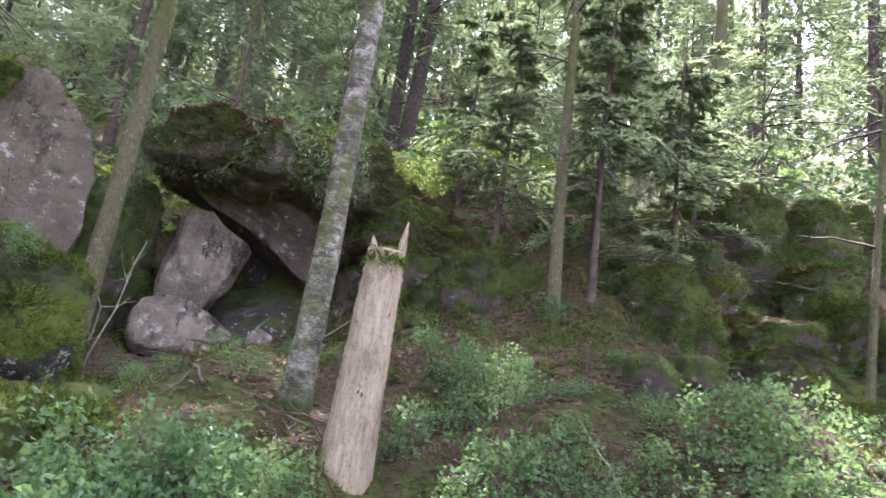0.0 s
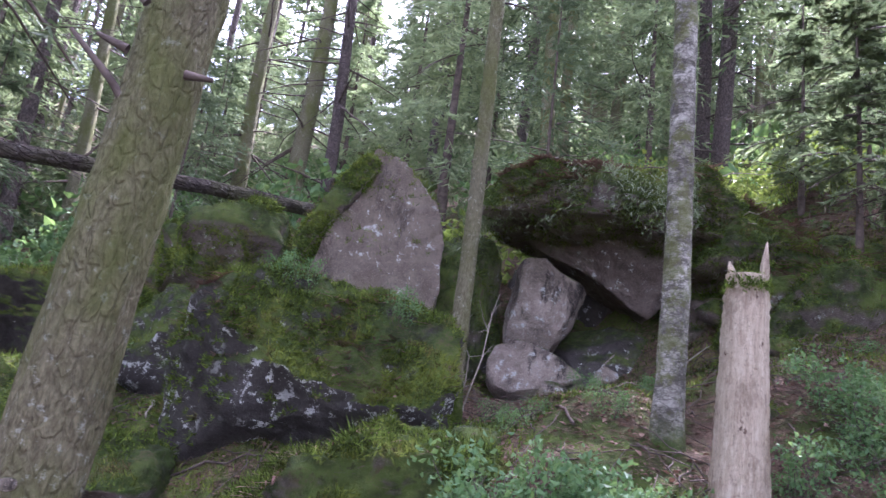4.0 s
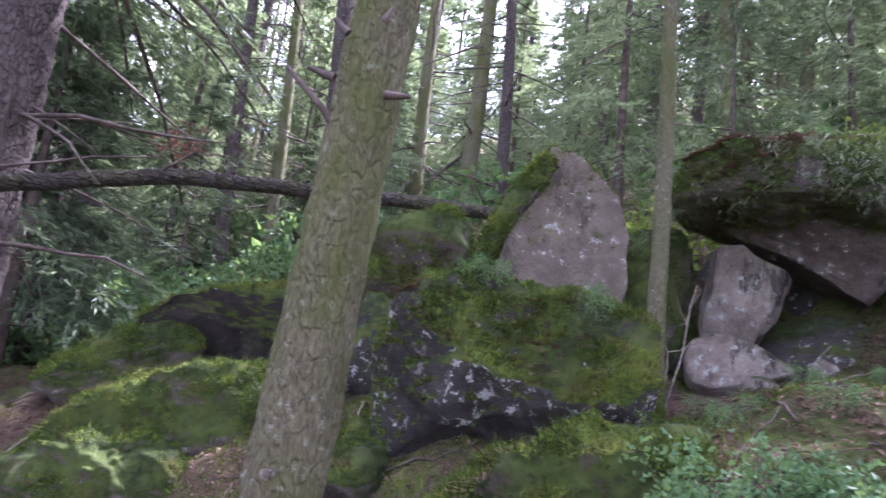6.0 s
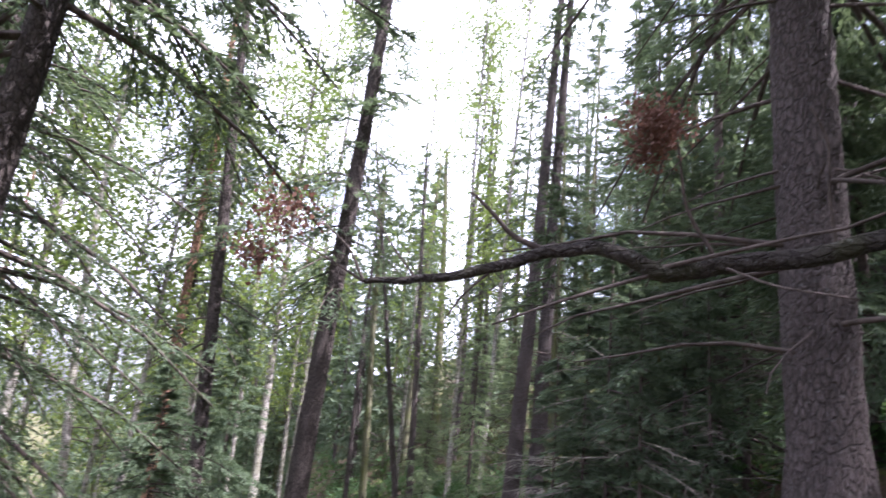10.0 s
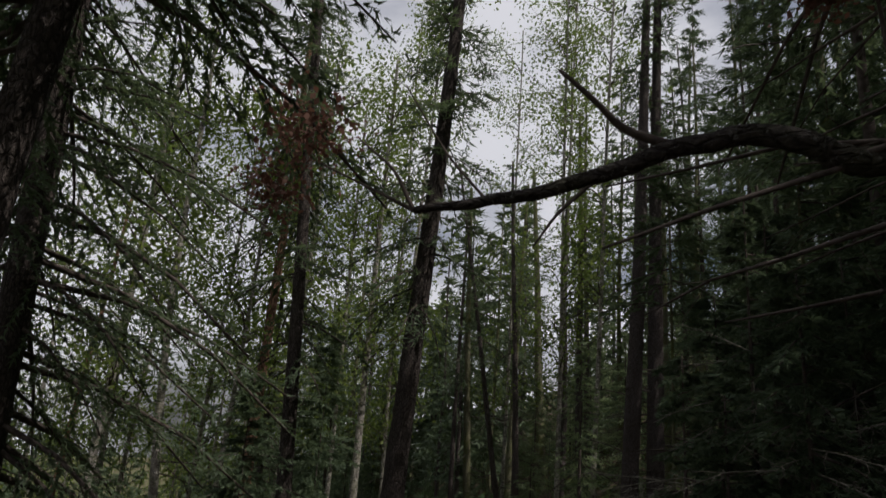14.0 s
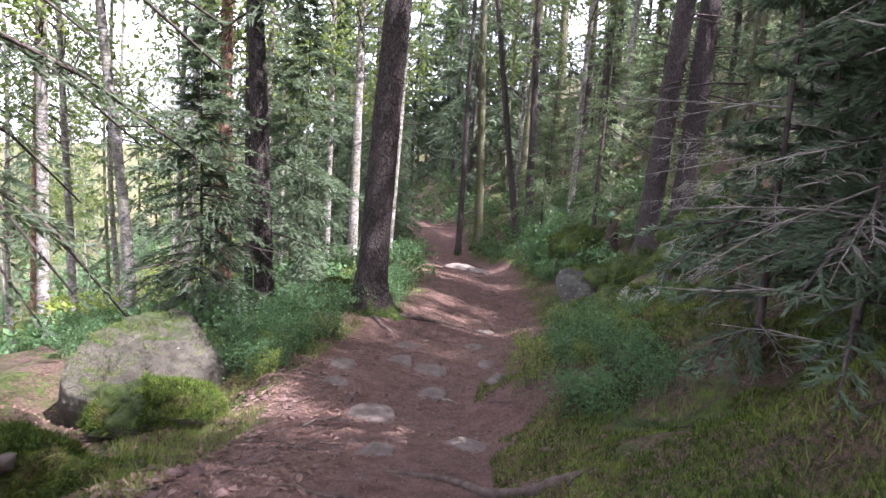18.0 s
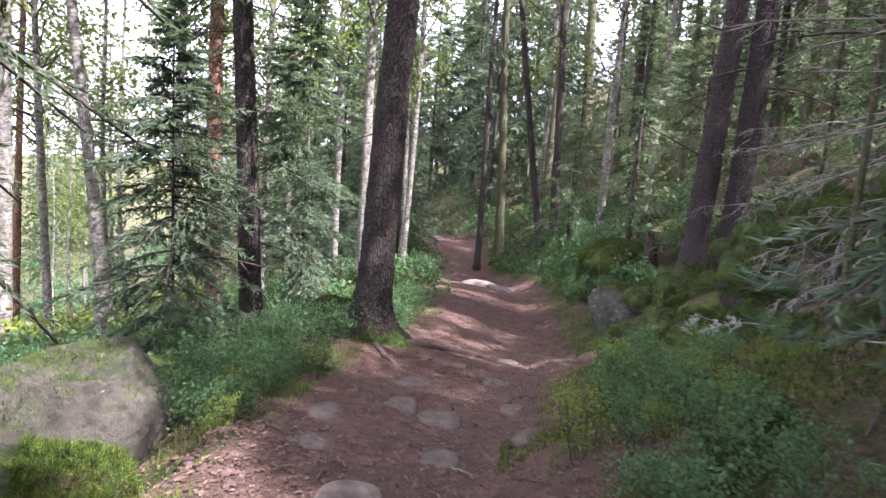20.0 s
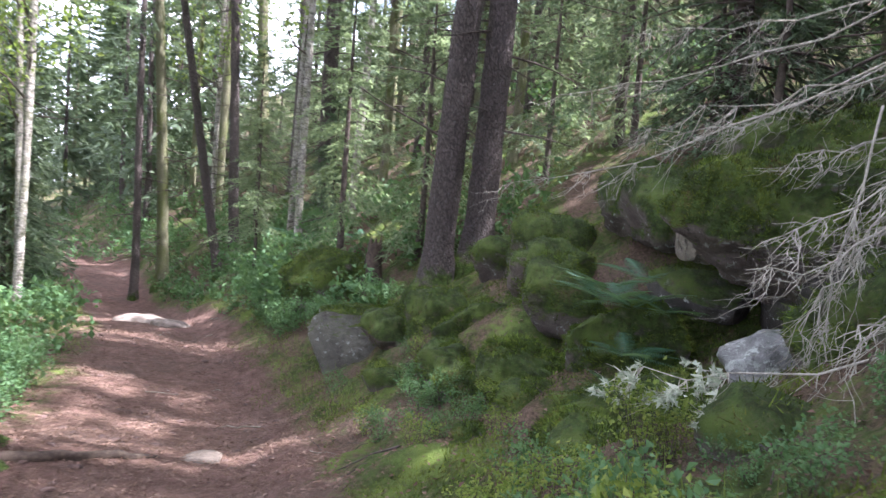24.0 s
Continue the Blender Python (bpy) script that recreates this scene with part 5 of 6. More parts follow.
def far_woods(count, x0, x1, d0, d1):
    """Many distant spruces as one mesh."""
    stems, crowns = [], []
    models = []
    for n in range(3):
        q = np.random.default_rng(240 + n)
        models.append((trunk_mesh(16, 0.14, 0.03, (0, 0), 240 + n, 5, 0.3, 0.05, 2.0), spruce_crown(q, 1.5, 16, 2.7, 46, 30, 0.85, 0.13, (0, 0), 0.45, 1.0, False)[0]))
    for _ in range(count):
        x = r.uniform(x0, x1)
        y = np.interp(x, lx, ly) + r.uniform(d0, d1)
        if np.hypot(walked[:, 0] - x, walked[:, 1] - y).min() < 34:
            continue
        m = np.array(pose(x, y, float(land(x, y)), 0, 0, r.uniform(0, 360)) @ Matrix.Scale(r.uniform(0.8, 1.15), 4))
        (sv, sf), (cv, cf) = models[r.integers(3)]
        stems.append((sv @ m[:3, :3].T + m[:3, 3], np.concatenate([sf[:, :3], sf[:, [0, 2, 3]]])))
        crowns.append((cv @ m[:3, :3].T + m[:3, 3], cf))
    count = sum(len(f) for _, f in stems)
    me = mesh("far_woods", *joined(stems + crowns), smooth=False)
    me.materials.append(bark_dark), me.materials.append(needle)
    me.polygons.foreach_set("material_index", (np.arange(len(me.polygons)) >= count).astype(np.int32))
    tagged(part("far_woods", me, needle), "distant spruce woods closing the view", "forest", kind="stuff")


far_woods(46, -95, -48, -30, 10)
far_woods(46, -80, 30, -80, -40)
far_woods(34, -80, 40, 38, 62)


# ---- young spruces ----
def young_spruce(x, y, height, longest, boughs, blades, seed, label, low=0.25, bare=6, blade=0.034, wide=0.0032, r0=0.025, lean=(0, 0), droop=0.3, each=False, needles=needle_young):
    """A small spruce; each: every bough is a part of its own with its needles under it."""
    r = np.random.default_rng(seed)
    ob = standing("young_spruce", x, y, label, "young tree", "young spruces")
    part("trunk", mesh("trunk", *trunk_mesh(height, r0, 0.006, lean, seed, 8, 0.2, 0.015, 0.2)), wood_twig, ob)
    if each:
        for i in range(boughs):
            s = ((i + r.random()) / boughs) ** 0.85
            h = low + (height - low) * s
            leaves, limbs = spruce_crown(r, h, h + 0.01, longest * (1 - 0.9 * s) ** 0.75, 1, blades, blade, wide, lean, droop)
            bough = part("bough", mesh("bough", *limbs), wood_twig, ob)
            tagged(part("needles", mesh("needles", *leaves, smooth=False), needles, bough, "flat spray of green needles"), kind="stuff")
        # the listed seeds get paler twigs, putting sunlight into their colour
        for _ in range(bare):
            part("dead_branch", mesh("dead_branch", *dry_boughs(r, 0.15, height * 0.6, 1, longest * 0.85, lean, 12, 0.0032)), wood_grey if seed in (303, 305, 323, 324, 325, 326, 342, 343) else wood_twig, ob, "thin bare twig")
        return ob
    leaves, limbs = spruce_crown(r, low, height, longest, boughs, blades, blade, wide, lean, droop, 0.85)
    tagged(part("crown", mesh("crown", *leaves, smooth=False), needles, ob, "flat sprays of green needles"), kind="stuff")
    if blade < 0.12:
        tagged(part("bough_wood", mesh("bough_wood", *limbs), wood_twig, ob), kind="stuff")
    if bare:
        tagged(part("deadwood", mesh("deadwood", *dry_boughs(r, 0.15, height * 0.6, bare, longest, lean, 8, 0.006)), wood_twig, ob, "thin bare twigs"), kind="stuff")
    return ob


for n, (x, y, h) in enumerate(((-9.7, 1.0, 11.0), (-15.0, 1.8, 6.5), (-17.2, 0.9, 14.0), (-20.3, 0.6, 15.0), (-23.2, -0.6, 17.0), (-25.6, 1.2, 17.0), (-7.7, 1.7, 4.6))):
    young_spruce(x, y, h, 1.9, 100, 320, 380 + n, "tall dense dark spruce on the bank above the path", low=0.8, bare=12, blade=0.13, wide=0.013, r0=0.09)
Y = "young spruce with flat drooping sprays and pale bare twigs"
young_spruce(-9.9, -0.55, 3.1, 1.25, 60, 620, 301, Y, bare=5, blade=0.075, wide=0.0085, each=True)
young_spruce(-10.6, -0.15, 3.4, 1.2, 55, 620, 302, Y, bare=4, blade=0.075, wide=0.0085, each=True)
young_spruce(-8.9, 0.5, 2.6, 1.1, 45, 520, 303, Y, bare=16, blade=0.075, wide=0.0085, each=True)
young_spruce(-11.3, 0.9, 4.5, 1.5, 60, 520, 304, Y, bare=8, blade=0.075, wide=0.0085, each=True)
young_spruce(-12.1, -0.1, 3.6, 1.1, 26, 260, 305, "half-dead young spruce, its bare grey twigs hanging over the rocks", bare=34, blade=0.05, wide=0.0045, low=1.2, each=True)
young_spruce(-9.3, 1.2, 4.0, 1.5, 60, 260, 319, "bushy spruce on the bank above the path", bare=8, blade=0.11, wide=0.011, r0=0.05)
young_spruce(-11.9, 1.9, 4.5, 1.6, 64, 260, 321, "bushy spruce on the bank above the path", bare=8, blade=0.11, wide=0.011, r0=0.06)
young_spruce(-14.6, 1.4, 4.2, 1.5, 50, 240, 322, "bushy spruce above the rocks", bare=12, blade=0.11, wide=0.011, r0=0.06)
young_spruce(-8.45, -0.30, 3.4, 1.35, 56, 560, 323, Y, bare=14, blade=0.07, wide=0.008, each=True)
young_spruce(-7.35, -0.05, 2.3, 1.1, 48, 480, 342, Y, bare=13, blade=0.065, wide=0.0075, each=True)
young_spruce(-8.05, -0.55, 2.0, 1.0, 44, 460, 343, Y, bare=16, blade=0.065, wide=0.0075, each=True)
young_spruce(-9.05, -0.85, 2.7, 1.2, 52, 520, 326, Y, bare=14, blade=0.07, wide=0.008, each=True)
young_spruce(-10.4, 0.9, 4.2, 1.5, 64, 250, 327, "tall bushy spruce on the bank above the path", bare=8, blade=0.13, wide=0.013, r0=0.08)
young_spruce(-8.3, 2.1, 4.6, 1.5, 64, 250, 328, "tall bushy spruce on the bank above the path", bare=8, blade=0.13, wide=0.013, r0=0.08)
young_spruce(-15.7, 0.6, 3.6, 1.3, 44, 240, 329, "bushy spruce above the rocks", bare=14, blade=0.11, wide=0.011, r0=0.05)
young_spruce(-17.4, 0.8, 3.8, 1.3, 44, 240, 340, "bushy spruce above the rocks", bare=14, blade=0.11, wide=0.011, r0=0.05)
young_spruce(-13.0, 1.6, 3.8, 1.4, 44, 240, 341, "bushy spruce above the rocks", bare=14, blade=0.11, wide=0.011, r0=0.05)
young_spruce(-9.35, -0.05, 3.6, 1.2, 56, 560, 324, Y, bare=14, blade=0.07, wide=0.008, each=True)
young_spruce(-7.6, 0.55, 2.2, 0.9, 44, 460, 325, Y, bare=14, blade=0.065, wide=0.0075, each=True)
young_spruce(-12.6, -8.2, 4.6, 1.6, 120, 480, 306, "full young spruce below the path", bare=6, blade=0.10, wide=0.011)
young_spruce(-16.8, -9.2, 6.5, 1.9, 120, 420, 309, "tall young spruce with sunlit boughs below the path", bare=4, blade=0.12, wide=0.014)
young_spruce(0.9, 5.0, 2.2, 1.1, 28, 400, 310, "young spruce on the mossy slope, haze put into pale needles", bare=10, blade=0.075, wide=0.0085, each=True, needles=needle_haze)
young_spruce(-0.2, 6.1, 2.0, 0.9, 30, 420, 311, "young spruce on the mossy slope, haze put into pale needles", bare=8, blade=0.075, wide=0.0085, each=True, needles=needle_haze)
young_spruce(1.9, 5.7, 2.3, 1.1, 26, 400, 312, "young spruce on the mossy slope, haze put into pale needles", bare=12, blade=0.075, wide=0.0085, each=True, needles=needle_haze)
young_spruce(0.80, 4.30, 2.3, 0.95, 46, 520, 344, "young spruce with loose drooping sprays coloured hazy on the mossy slope", bare=10, blade=0.06, wide=0.008, each=True, needles=needle_haze, low=0.5)
young_spruce(1.45, 4.75, 2.2, 1.0, 46, 520, 345, "young spruce with loose drooping sprays coloured hazy on the mossy slope", bare=10, blade=0.06, wide=0.008, each=True, needles=needle_haze, low=0.35)
young_spruce(0.15, 4.95, 2.0, 0.9, 40, 480, 346, "young spruce with loose drooping sprays coloured hazy on the mossy slope", bare=10, blade=0.06, wide=0.008, each=True, needles=needle_haze, low=0.5)
young_spruce(3.0, 6.9, 2.8, 1.2, 36, 260, 313, "young spruce on the mossy slope, haze put into pale needles", bare=10, blade=0.09, wide=0.009, needles=needle_haze)
young_spruce(0.4, 7.4, 2.8, 1.2, 36, 260, 314, "young spruce above the mossy slope, haze put into pale needles", bare=10, blade=0.09, wide=0.009, needles=needle_haze)
young_spruce(-8.3, 3.6, 3.2, 1.2, 45, 260, 315, "young spruce in the shade", bare=8, blade=0.09, wide=0.009)
young_spruce(-16.4, 0.6, 5.0, 1.6, 60, 280, 316, "young spruce in the shade", bare=10, blade=0.10, wide=0.011)
young_spruce(-24.5, -12.5, 5.0, 1.6, 60, 260, 317, "young spruce beyond the path", bare=2, blade=0.12, wide=0.014)
young_spruce(-26.5, -4.5, 3.0, 1.3, 50, 260, 318, "young spruce uphill of the path", bare=2, blade=0.12, wide=0.014)

for n, (x, y, h) in enumerate(((-26.4, -14.4, 9.5), (-27.2, -12.4, 7.5), (-30.2, -13.9, 8.5), (-36.0, -17.5, 9.0), (-38.5, -13.2, 8.0), (-45.0, -23.2, 9.0))):
    young_spruce(x, y, h, 1.9, 84, 200, 350 + n, "dense spruce beside the far end of the path", bare=3, blade=0.17, wide=0.021, r0=0.09)
# backdrop spruces, needles paled in colour for the haze
fill = [young_spruce(-7.0 + 3.5 * n, 13.0 + n, 4.6 + 0.8 * n, 1.7, 76, 130, 360 + n, "bushy spruce, boughs down to the ground coloured hazy grey-green", bare=8, blade=0.15, wide=0.016, r0=0.07, needles=needle_haze) for n in range(3)]
plant(34, -15, -1.5, True, 8.5, 20, 1.3, 8.5, fill)
plant(14, -1.5, 6, True, 13, 24, 1.6, 8.5, fill)
plant(26, -46, -18, True, 5.5, 16, 1.5, 9, fill)
plant(10, -46, -24, False, 3.5, 12, 1.8, 9, fill)
plant(14, -36, -19.5, True, 2.8, 8, 1.6, 9, fill)
plant(6, -36, -25, False, 2.4, 5, 1.6, 9, fill)
screen = [young_spruce(-11.0 - 7.0 * n, 18.0 + n, 8.0 + 1.2 * n, 2.2, 92, 120, 370 + n, "tall spruce closing the view up the slope", bare=6, blade=0.20, wide=0.023, r0=0.10, needles=needle_haze) for n in range(2)]
plant(24, -17, 0, True, 12, 22, 1.6, 10, screen)
plant(8, 0, 8, True, 13, 24, 1.8, 10, screen)
for n, (x, y) in enumerate(((-12.9, 5.4), (-17.2, 7.2), (-11.9, 7.6), (-15.2, 5.9))):
    copy_thing(screen[n % 2], pose(x, y, float(land(x, y)), 0, 0, 80 * n))
under = [young_spruce(-9.5 - n, 7.5 + n, 2.6 + 0.7 * n, 1.3, 40, 80, 330 + n, "young spruce filling the gaps of the stand", bare=3, blade=0.13, wide=0.013) for n in range(3)]
plant(40, -34, -1.5, True, 6.0, 22, 1.5, 7.0, under)
plant(8, -1.5, 5, True, 10, 22, 1.5, 7.0, under)
plant(22, -60, -8, False, 15, 40, 1.6, 14, under)
plant(5, -34, 4, False, 6.0, 18, 2.6, 6.5, under)
plant(20, -60, -24, True, 3.0, 9, 1.5, 9, under)
plant(16, -60, -26, False, 3.2, 9, 1.5, 9, under)


# ---- low plants ----
sparse = {}


def bush_variant(seed, material, label, leaves=640, wide=0.26, tall=0.34, size=0.034):
    """A dwarf shrub: thin forked stems and many small leaves."""
    r = np.random.default_rng(seed)
    ob = thing("bilberry_bush", 0, 0, 0, label, "shrub", "low shrubs")
    stems, tips = [], []
    for _ in range(15):
        a, q = r.uniform(0, 6.28), wide * math.sqrt(r.random())
        foot = np.array([q * 0.45 * math.cos(a), q * 0.45 * math.sin(a), -0.06])
        head = np.array([q * math.cos(a) + r.normal(0, 0.03), q * math.sin(a) + r.normal(0, 0.03), tall * r.uniform(0.55, 1.1)])
        p = bent(foot, head, -0.01, 0.012, 4)
        stems.append(tube(p, np.linspace(0.0028, 0.0012, 4), 3))
        tips.extend(p[1:]), tips.append(p[-1]), tips.append(p[-1])
    tagged(part("stem_wood", mesh("stem_wood", *joined(stems)), wood_twig, ob), kind="stuff")
    v, f = leaf_cloud(r, np.array(tips), 0.04, leaves, size)
    tagged(part("foliage", mesh("foliage", v, f, smooth=False), material, ob), kind="stuff")
    sparse.setdefault(material.name, []).append(v.reshape(-1, 4, 3)[::6])
    return ob


bushes = [bush_variant(400 + n, leaf_bilberry, "low bilberry shrub with small blue-green leaves") for n in range(4)]
bright = [bush_variant(410 + n, leaf_fresh, "low shrub with fresh yellow-green leaves", 600, 0.26, 0.36, 0.03) for n in range(2)]
for n, ob in enumerate(bushes + bright):
    x, y = (-0.6 - 0.3 * n, 1.8) if n < 4 else (-10.0 - 0.9 * (n - 4), -2.35)
    ob.matrix_basis = pose(x, y, float(land(x, y)))


def thicket(kinds, count, x0, x1, d0, d1, seed, low=0.7, high=1.25, gap=0.16, carpet=None):
    """Shrubs between two places along the trodden line and two distances to its uphill side. carpet: a leaf material, for far ones joined into one."""
    r = np.random.default_rng(seed)
    got, pieces = [], []
    for _ in range(count * 6):
        if len(got) >= count:
            break
        x, d = r.uniform(x0, x1), r.uniform(d0, d1)
        y = np.interp(x, lx, ly) + d / 0.93
        if got and min(math.hypot(x - a, y - b) for a, b in got) < gap:
            continue
        got.append((x, y))
        m = pose(x, y, float(land(x, y)) - 0.02, 0, 0, r.uniform(0, 360)) @ Matrix.Scale(r.uniform(low, high), 4)
        if carpet is None:
            copy_thing(kinds[r.integers(len(kinds))], m)
            continue
        leaf = sparse[carpet.name][r.integers(len(sparse[carpet.name]))]
        middle = leaf.mean(1, keepdims=True)
        leaf = (middle + (leaf - middle) * 2.3).reshape(-1, 3)
        m = np.array(m)
        pieces.append((leaf @ m[:3, :3].T + m[:3, 3], np.arange(len(leaf)).reshape(-1, 4)))
    if carpet is not None:
        ob = part("shrub_carpet", mesh("shrub_carpet", *joined(pieces), smooth=False), carpet)
        tagged(ob, "carpet of low leafy shrubs between the trees", "shrubs", kind="stuff")


thicket(bushes, 34, -1.22, -0.55, 1.95, 2.45, 501, 0.7, 0.95, 0.10)
thicket(bushes, 8, -1.6, -1.2, 1.75, 2.1, 523, 0.6, 0.8, 0.12)
thicket(bushes, 20, 0.1, 1.35, 2.0, 2.5, 502, 0.55, 0.8, 0.13)
thicket(bushes, 46, -0.3, 3.2, 2.6, 5.2, 526, 0.25, 0.5, 0.18)
thicket(bushes, 9, -2.0, -0.8, 3.0, 3.8, 527, 0.25, 0.45, 0.2)
thicket(bushes, 6, -0.15, 0.5, 2.6, 3.3, 503, 0.45, 0.7)
thicket(None, 70, -3.6, 1.6, 6.0, 8.4, 504, 1.0, 1.7, 0.16, leaf_fresh)
thicket(bright, 12, -2.4, 0.2, 5.7, 6.6, 505, 0.9, 1.4)
thicket(None, 110, -14, -6.5, 4.3, 8.0, 506, 0.9, 1.4, 0.25, leaf_bilberry)
thicket(bushes, 18, -11.5, -9.0, 1.4, 1.9, 507, 0.6, 0.95)
thicket(bushes, 7, -12.2, -10.5, 1.9, 2.5, 528, 0.35, 0.55, 0.25)
thicket(bright, 8, -12.2, -9.4, 1.45, 1.9, 508, 0.5, 0.75)
thicket(bushes, 36, -13.4, -9.9, -2.3, -1.25, 509, 0.8, 1.2)
thicket(bright, 6, -12.0, -9.5, -1.7, -1.2, 510, 0.6, 0.9)
thicket(bushes + bright, 18, -16.4, -12.2, 1.6, 2.4, 511, 0.4, 0.65)
r = np.random.default_rng(531)
for n in range(26):
    x, y = r.uniform(-2.5, -0.5), r.uniform(5.15, 6.2)
    copy_thing(bright[n % 2] if n % 3 else bushes[n % 4], pose(x, y, max(float(land(x, y)), 3.40 if y < 5.6 else 3.3) - 0.03, 0, 0, r.uniform(0, 360)) @ Matrix.Scale(r.uniform(0.6, 1.0), 4))
stump = standing("tree_stump", -20.15, -3.24, "rotten reddish broken stump among moss", "stump")
v, f = trunk_mesh(0.75, 0.15, 0.11, (0.05, 0.03), 171, 14, 0.5, 0.01, 0.08, 0.09)
part("stem", mesh("stem", v, f), wood_root, stump)
for n in range(6):
    a = n * 1.05
    p0 = np.array([0.035 + 0.09 * math.cos(a), 0.02 + 0.09 * math.sin(a), 0.70])
    part("splinter", mesh("splinter", *tube(np.stack([p0, p0 + (0, 0, 0.08), p0 + (0.01, 0.01, 0.14 + 0.03 * (n % 3))]), (0.035, 0.025, 0.004), 5)), wood_root, stump)
thicket(bushes, 14, -22, -19.2, 1.4, 2.4, 517, 0.9, 1.2)
thicket(None, 110, -34, -19, 1.3, 5.0, 512, 1.0, 1.8, 0.3, leaf_bilberry)
thicket(bushes, 24, -26, -19, 1.5, 3.0, 518, 0.8, 1.2, 0.3)
thicket(bushes + bright[:1], 26, -18, -14.2, -2.6, -1.3, 513, 0.9, 1.3, 0.25)
thicket(None, 60, -32, -18, -3.4, -1.3, 519, 1.0, 1.7, 0.3, leaf_bilberry)
thicket(None, 130, -24, -11.2, -9.0, -2.8, 514, 0.9, 1.7, 0.3, leaf_bilberry)
thicket(bushes, 9, -11.4, -9.9, -4.6, -3.4, 524, 0.7, 1.0, 0.2)
thicket(bushes, 14, -4.5, -2.6, 3.7, 4.4, 515, 0.5, 0.8)
thicket(None, 90, -55, -32, -4.5, 4.5, 516, 1.4, 2.4, 0.7, leaf_bilberry)
thicket(None, 260, -32, 10, 7.5, 24, 520, 1.5, 2.8, 0.6, leaf_bilberry)
thicket(None, 150, -62, -8, -50, -18, 525, 3.0, 5.0, 1.4, leaf_bilberry)
thicket(None, 130, -34, -4, -22, -7, 521, 1.5, 2.8, 0.7, leaf_fresh)


def fern(x, y, z, seed, fronds=9, size=0.45, label="green fern with long feathered fronds"):
    r = np.random.default_rng(seed)
    ob = thing("fern", x, y, z, label, "fern", "ferns")
    for n in range(fronds):
        length, a, rise = size * r.uniform(0.7, 1.15), 6.28 * n / fronds + r.normal(0, 0.25), r.uniform(0.2, 0.7)
        pieces = []
        for k in range(2, 24):
            s = k / 24
            reach = length * 0.24 * math.sin(math.pi * (0.12 + 0.86 * s)) * (1 - 0.35 * s)
            for side in (-1, 1):
                b = np.array([s * length, 0, -0.30 * s * s * length])
                tip = b + (0.25 * reach, side * reach, -0.15 * reach)
                w = np.array([length * 0.011, 0, 0])
                pieces.append((np.stack([b - w, b + w, tip + w * 0.3, tip - w * 0.2]), np.arange(4)[None]))
        v, f = joined(pieces)
        part("frond", mesh("frond", placed(v, np.zeros(3), a, rise), f, False), fern_leaf, ob)
    return ob


for n, (x, y, dz, s) in enumerate(((-1.25, 3.95, 0.02, 0.22), (-1.0, 4.1, 0.02, 0.2), (-1.45, 3.8, 0.0, 0.18), (-0.1, 3.7, 0.05, 0.2), (-0.85, 3.75, 0.03, 0.24), (-1.1, 3.6, 0.02, 0.2), (0.5, 3.6, 0.03, 0.22), (1.4, 3.9, 0.03, 0.24), (-13.85, -1.3, 0.40, 0.46), (-13.6, -1.4, 0.30, 0.40), (-14.2, -1.1, 0.40, 0.42), (-13.3, -1.5, 0.25, 0.34),
                                   (-22.0, -3.6, 0.1, 0.8), (-22.8, -4.4, 0.1, 0.8), (-24.0, -4.8, 0.1, 0.9), (-25.0, -5.8, 0.1, 0.9), (-23.4, -3.2, 0.1, 0.8), (-11.0, -5.6, 0.05, 0.4), (-11.4, -5.9, 0.05, 0.45))):
    fern(x, y, float(land(x, y)) + dz, 600 + n, 8, s)
for n, (x, y, z, k) in enumerate(((-13.95, -1.18, -0.84, 0.50), (-14.05, -1.38, -0.86, 0.45), (-13.75, -1.10, -0.86, 0.40), (-14.35, -1.30, -0.80, 0.42))):
    fern(x, y, z, 650 + n, 9, k)

# ---- on the ground ----
r = np.random.default_rng(9)


def on_ground(n, x0, x1, d0, d1):
    lx, ly, _ = np.array(LINE).T
    x, d = r.uniform(x0, x1, n), r.uniform(d0, d1, n)
    y = np.interp(x, lx, ly) + d / 0.93
    return np.stack([x, y, land(x, y)], 1)


def flat_leaves(at, size):
    n = len(at)
    a = r.uniform(0, 6.28, n)
    way = np.stack([np.cos(a), np.sin(a), r.normal(0, 0.25, n)], 1)
    side = np.stack([-np.sin(a), np.cos(a), r.normal(0, 0.25, n)], 1)
    k = size * r.uniform(0.5, 1.4, (n, 1))
    at = at + (0, 0, 0.008)
    curl = np.array((0, 0, 1.0)) * k * 0.2
    v = np.stack([at - way * k * 0.5, at + side * k * 0.3 + curl, at + way * k * 0.5 + curl * 0.5, at - side * k * 0.3 + curl], 1).reshape(-1, 3)
    return v, np.arange(4 * n).reshape(-1, 4)


litter = part("leaf_litter", mesh("leaf_litter", *joined([flat_leaves(on_ground(13000, -16, -3.5, -1.7, 1.4), 0.022), flat_leaves(on_ground(9000, -21, -9, -1.5, 1.4), 0.036), flat_leaves(on_ground(1500, -10, -4, -1.4, -0.2), 0.048), flat_leaves(on_ground(2200, -11, -6, -3.8, -1.2), 0.040), flat_leaves(on_ground(9000, -7, 3.5, 1.2, 3.4), 0.024), flat_leaves(on_ground(26000, -6.5, 3.5, 1.5, 6.5), 0.030), flat_leaves(on_ground(6000, -17, -7, 1.2, 5), 0.030), flat_leaves(on_ground(4000, -30, -14, -1.5, 1.5), 0.032)]), False), litter_leaf)
tagged(litter, "dead brown leaves scattered over the floor", "leaf litter", kind="stuff")


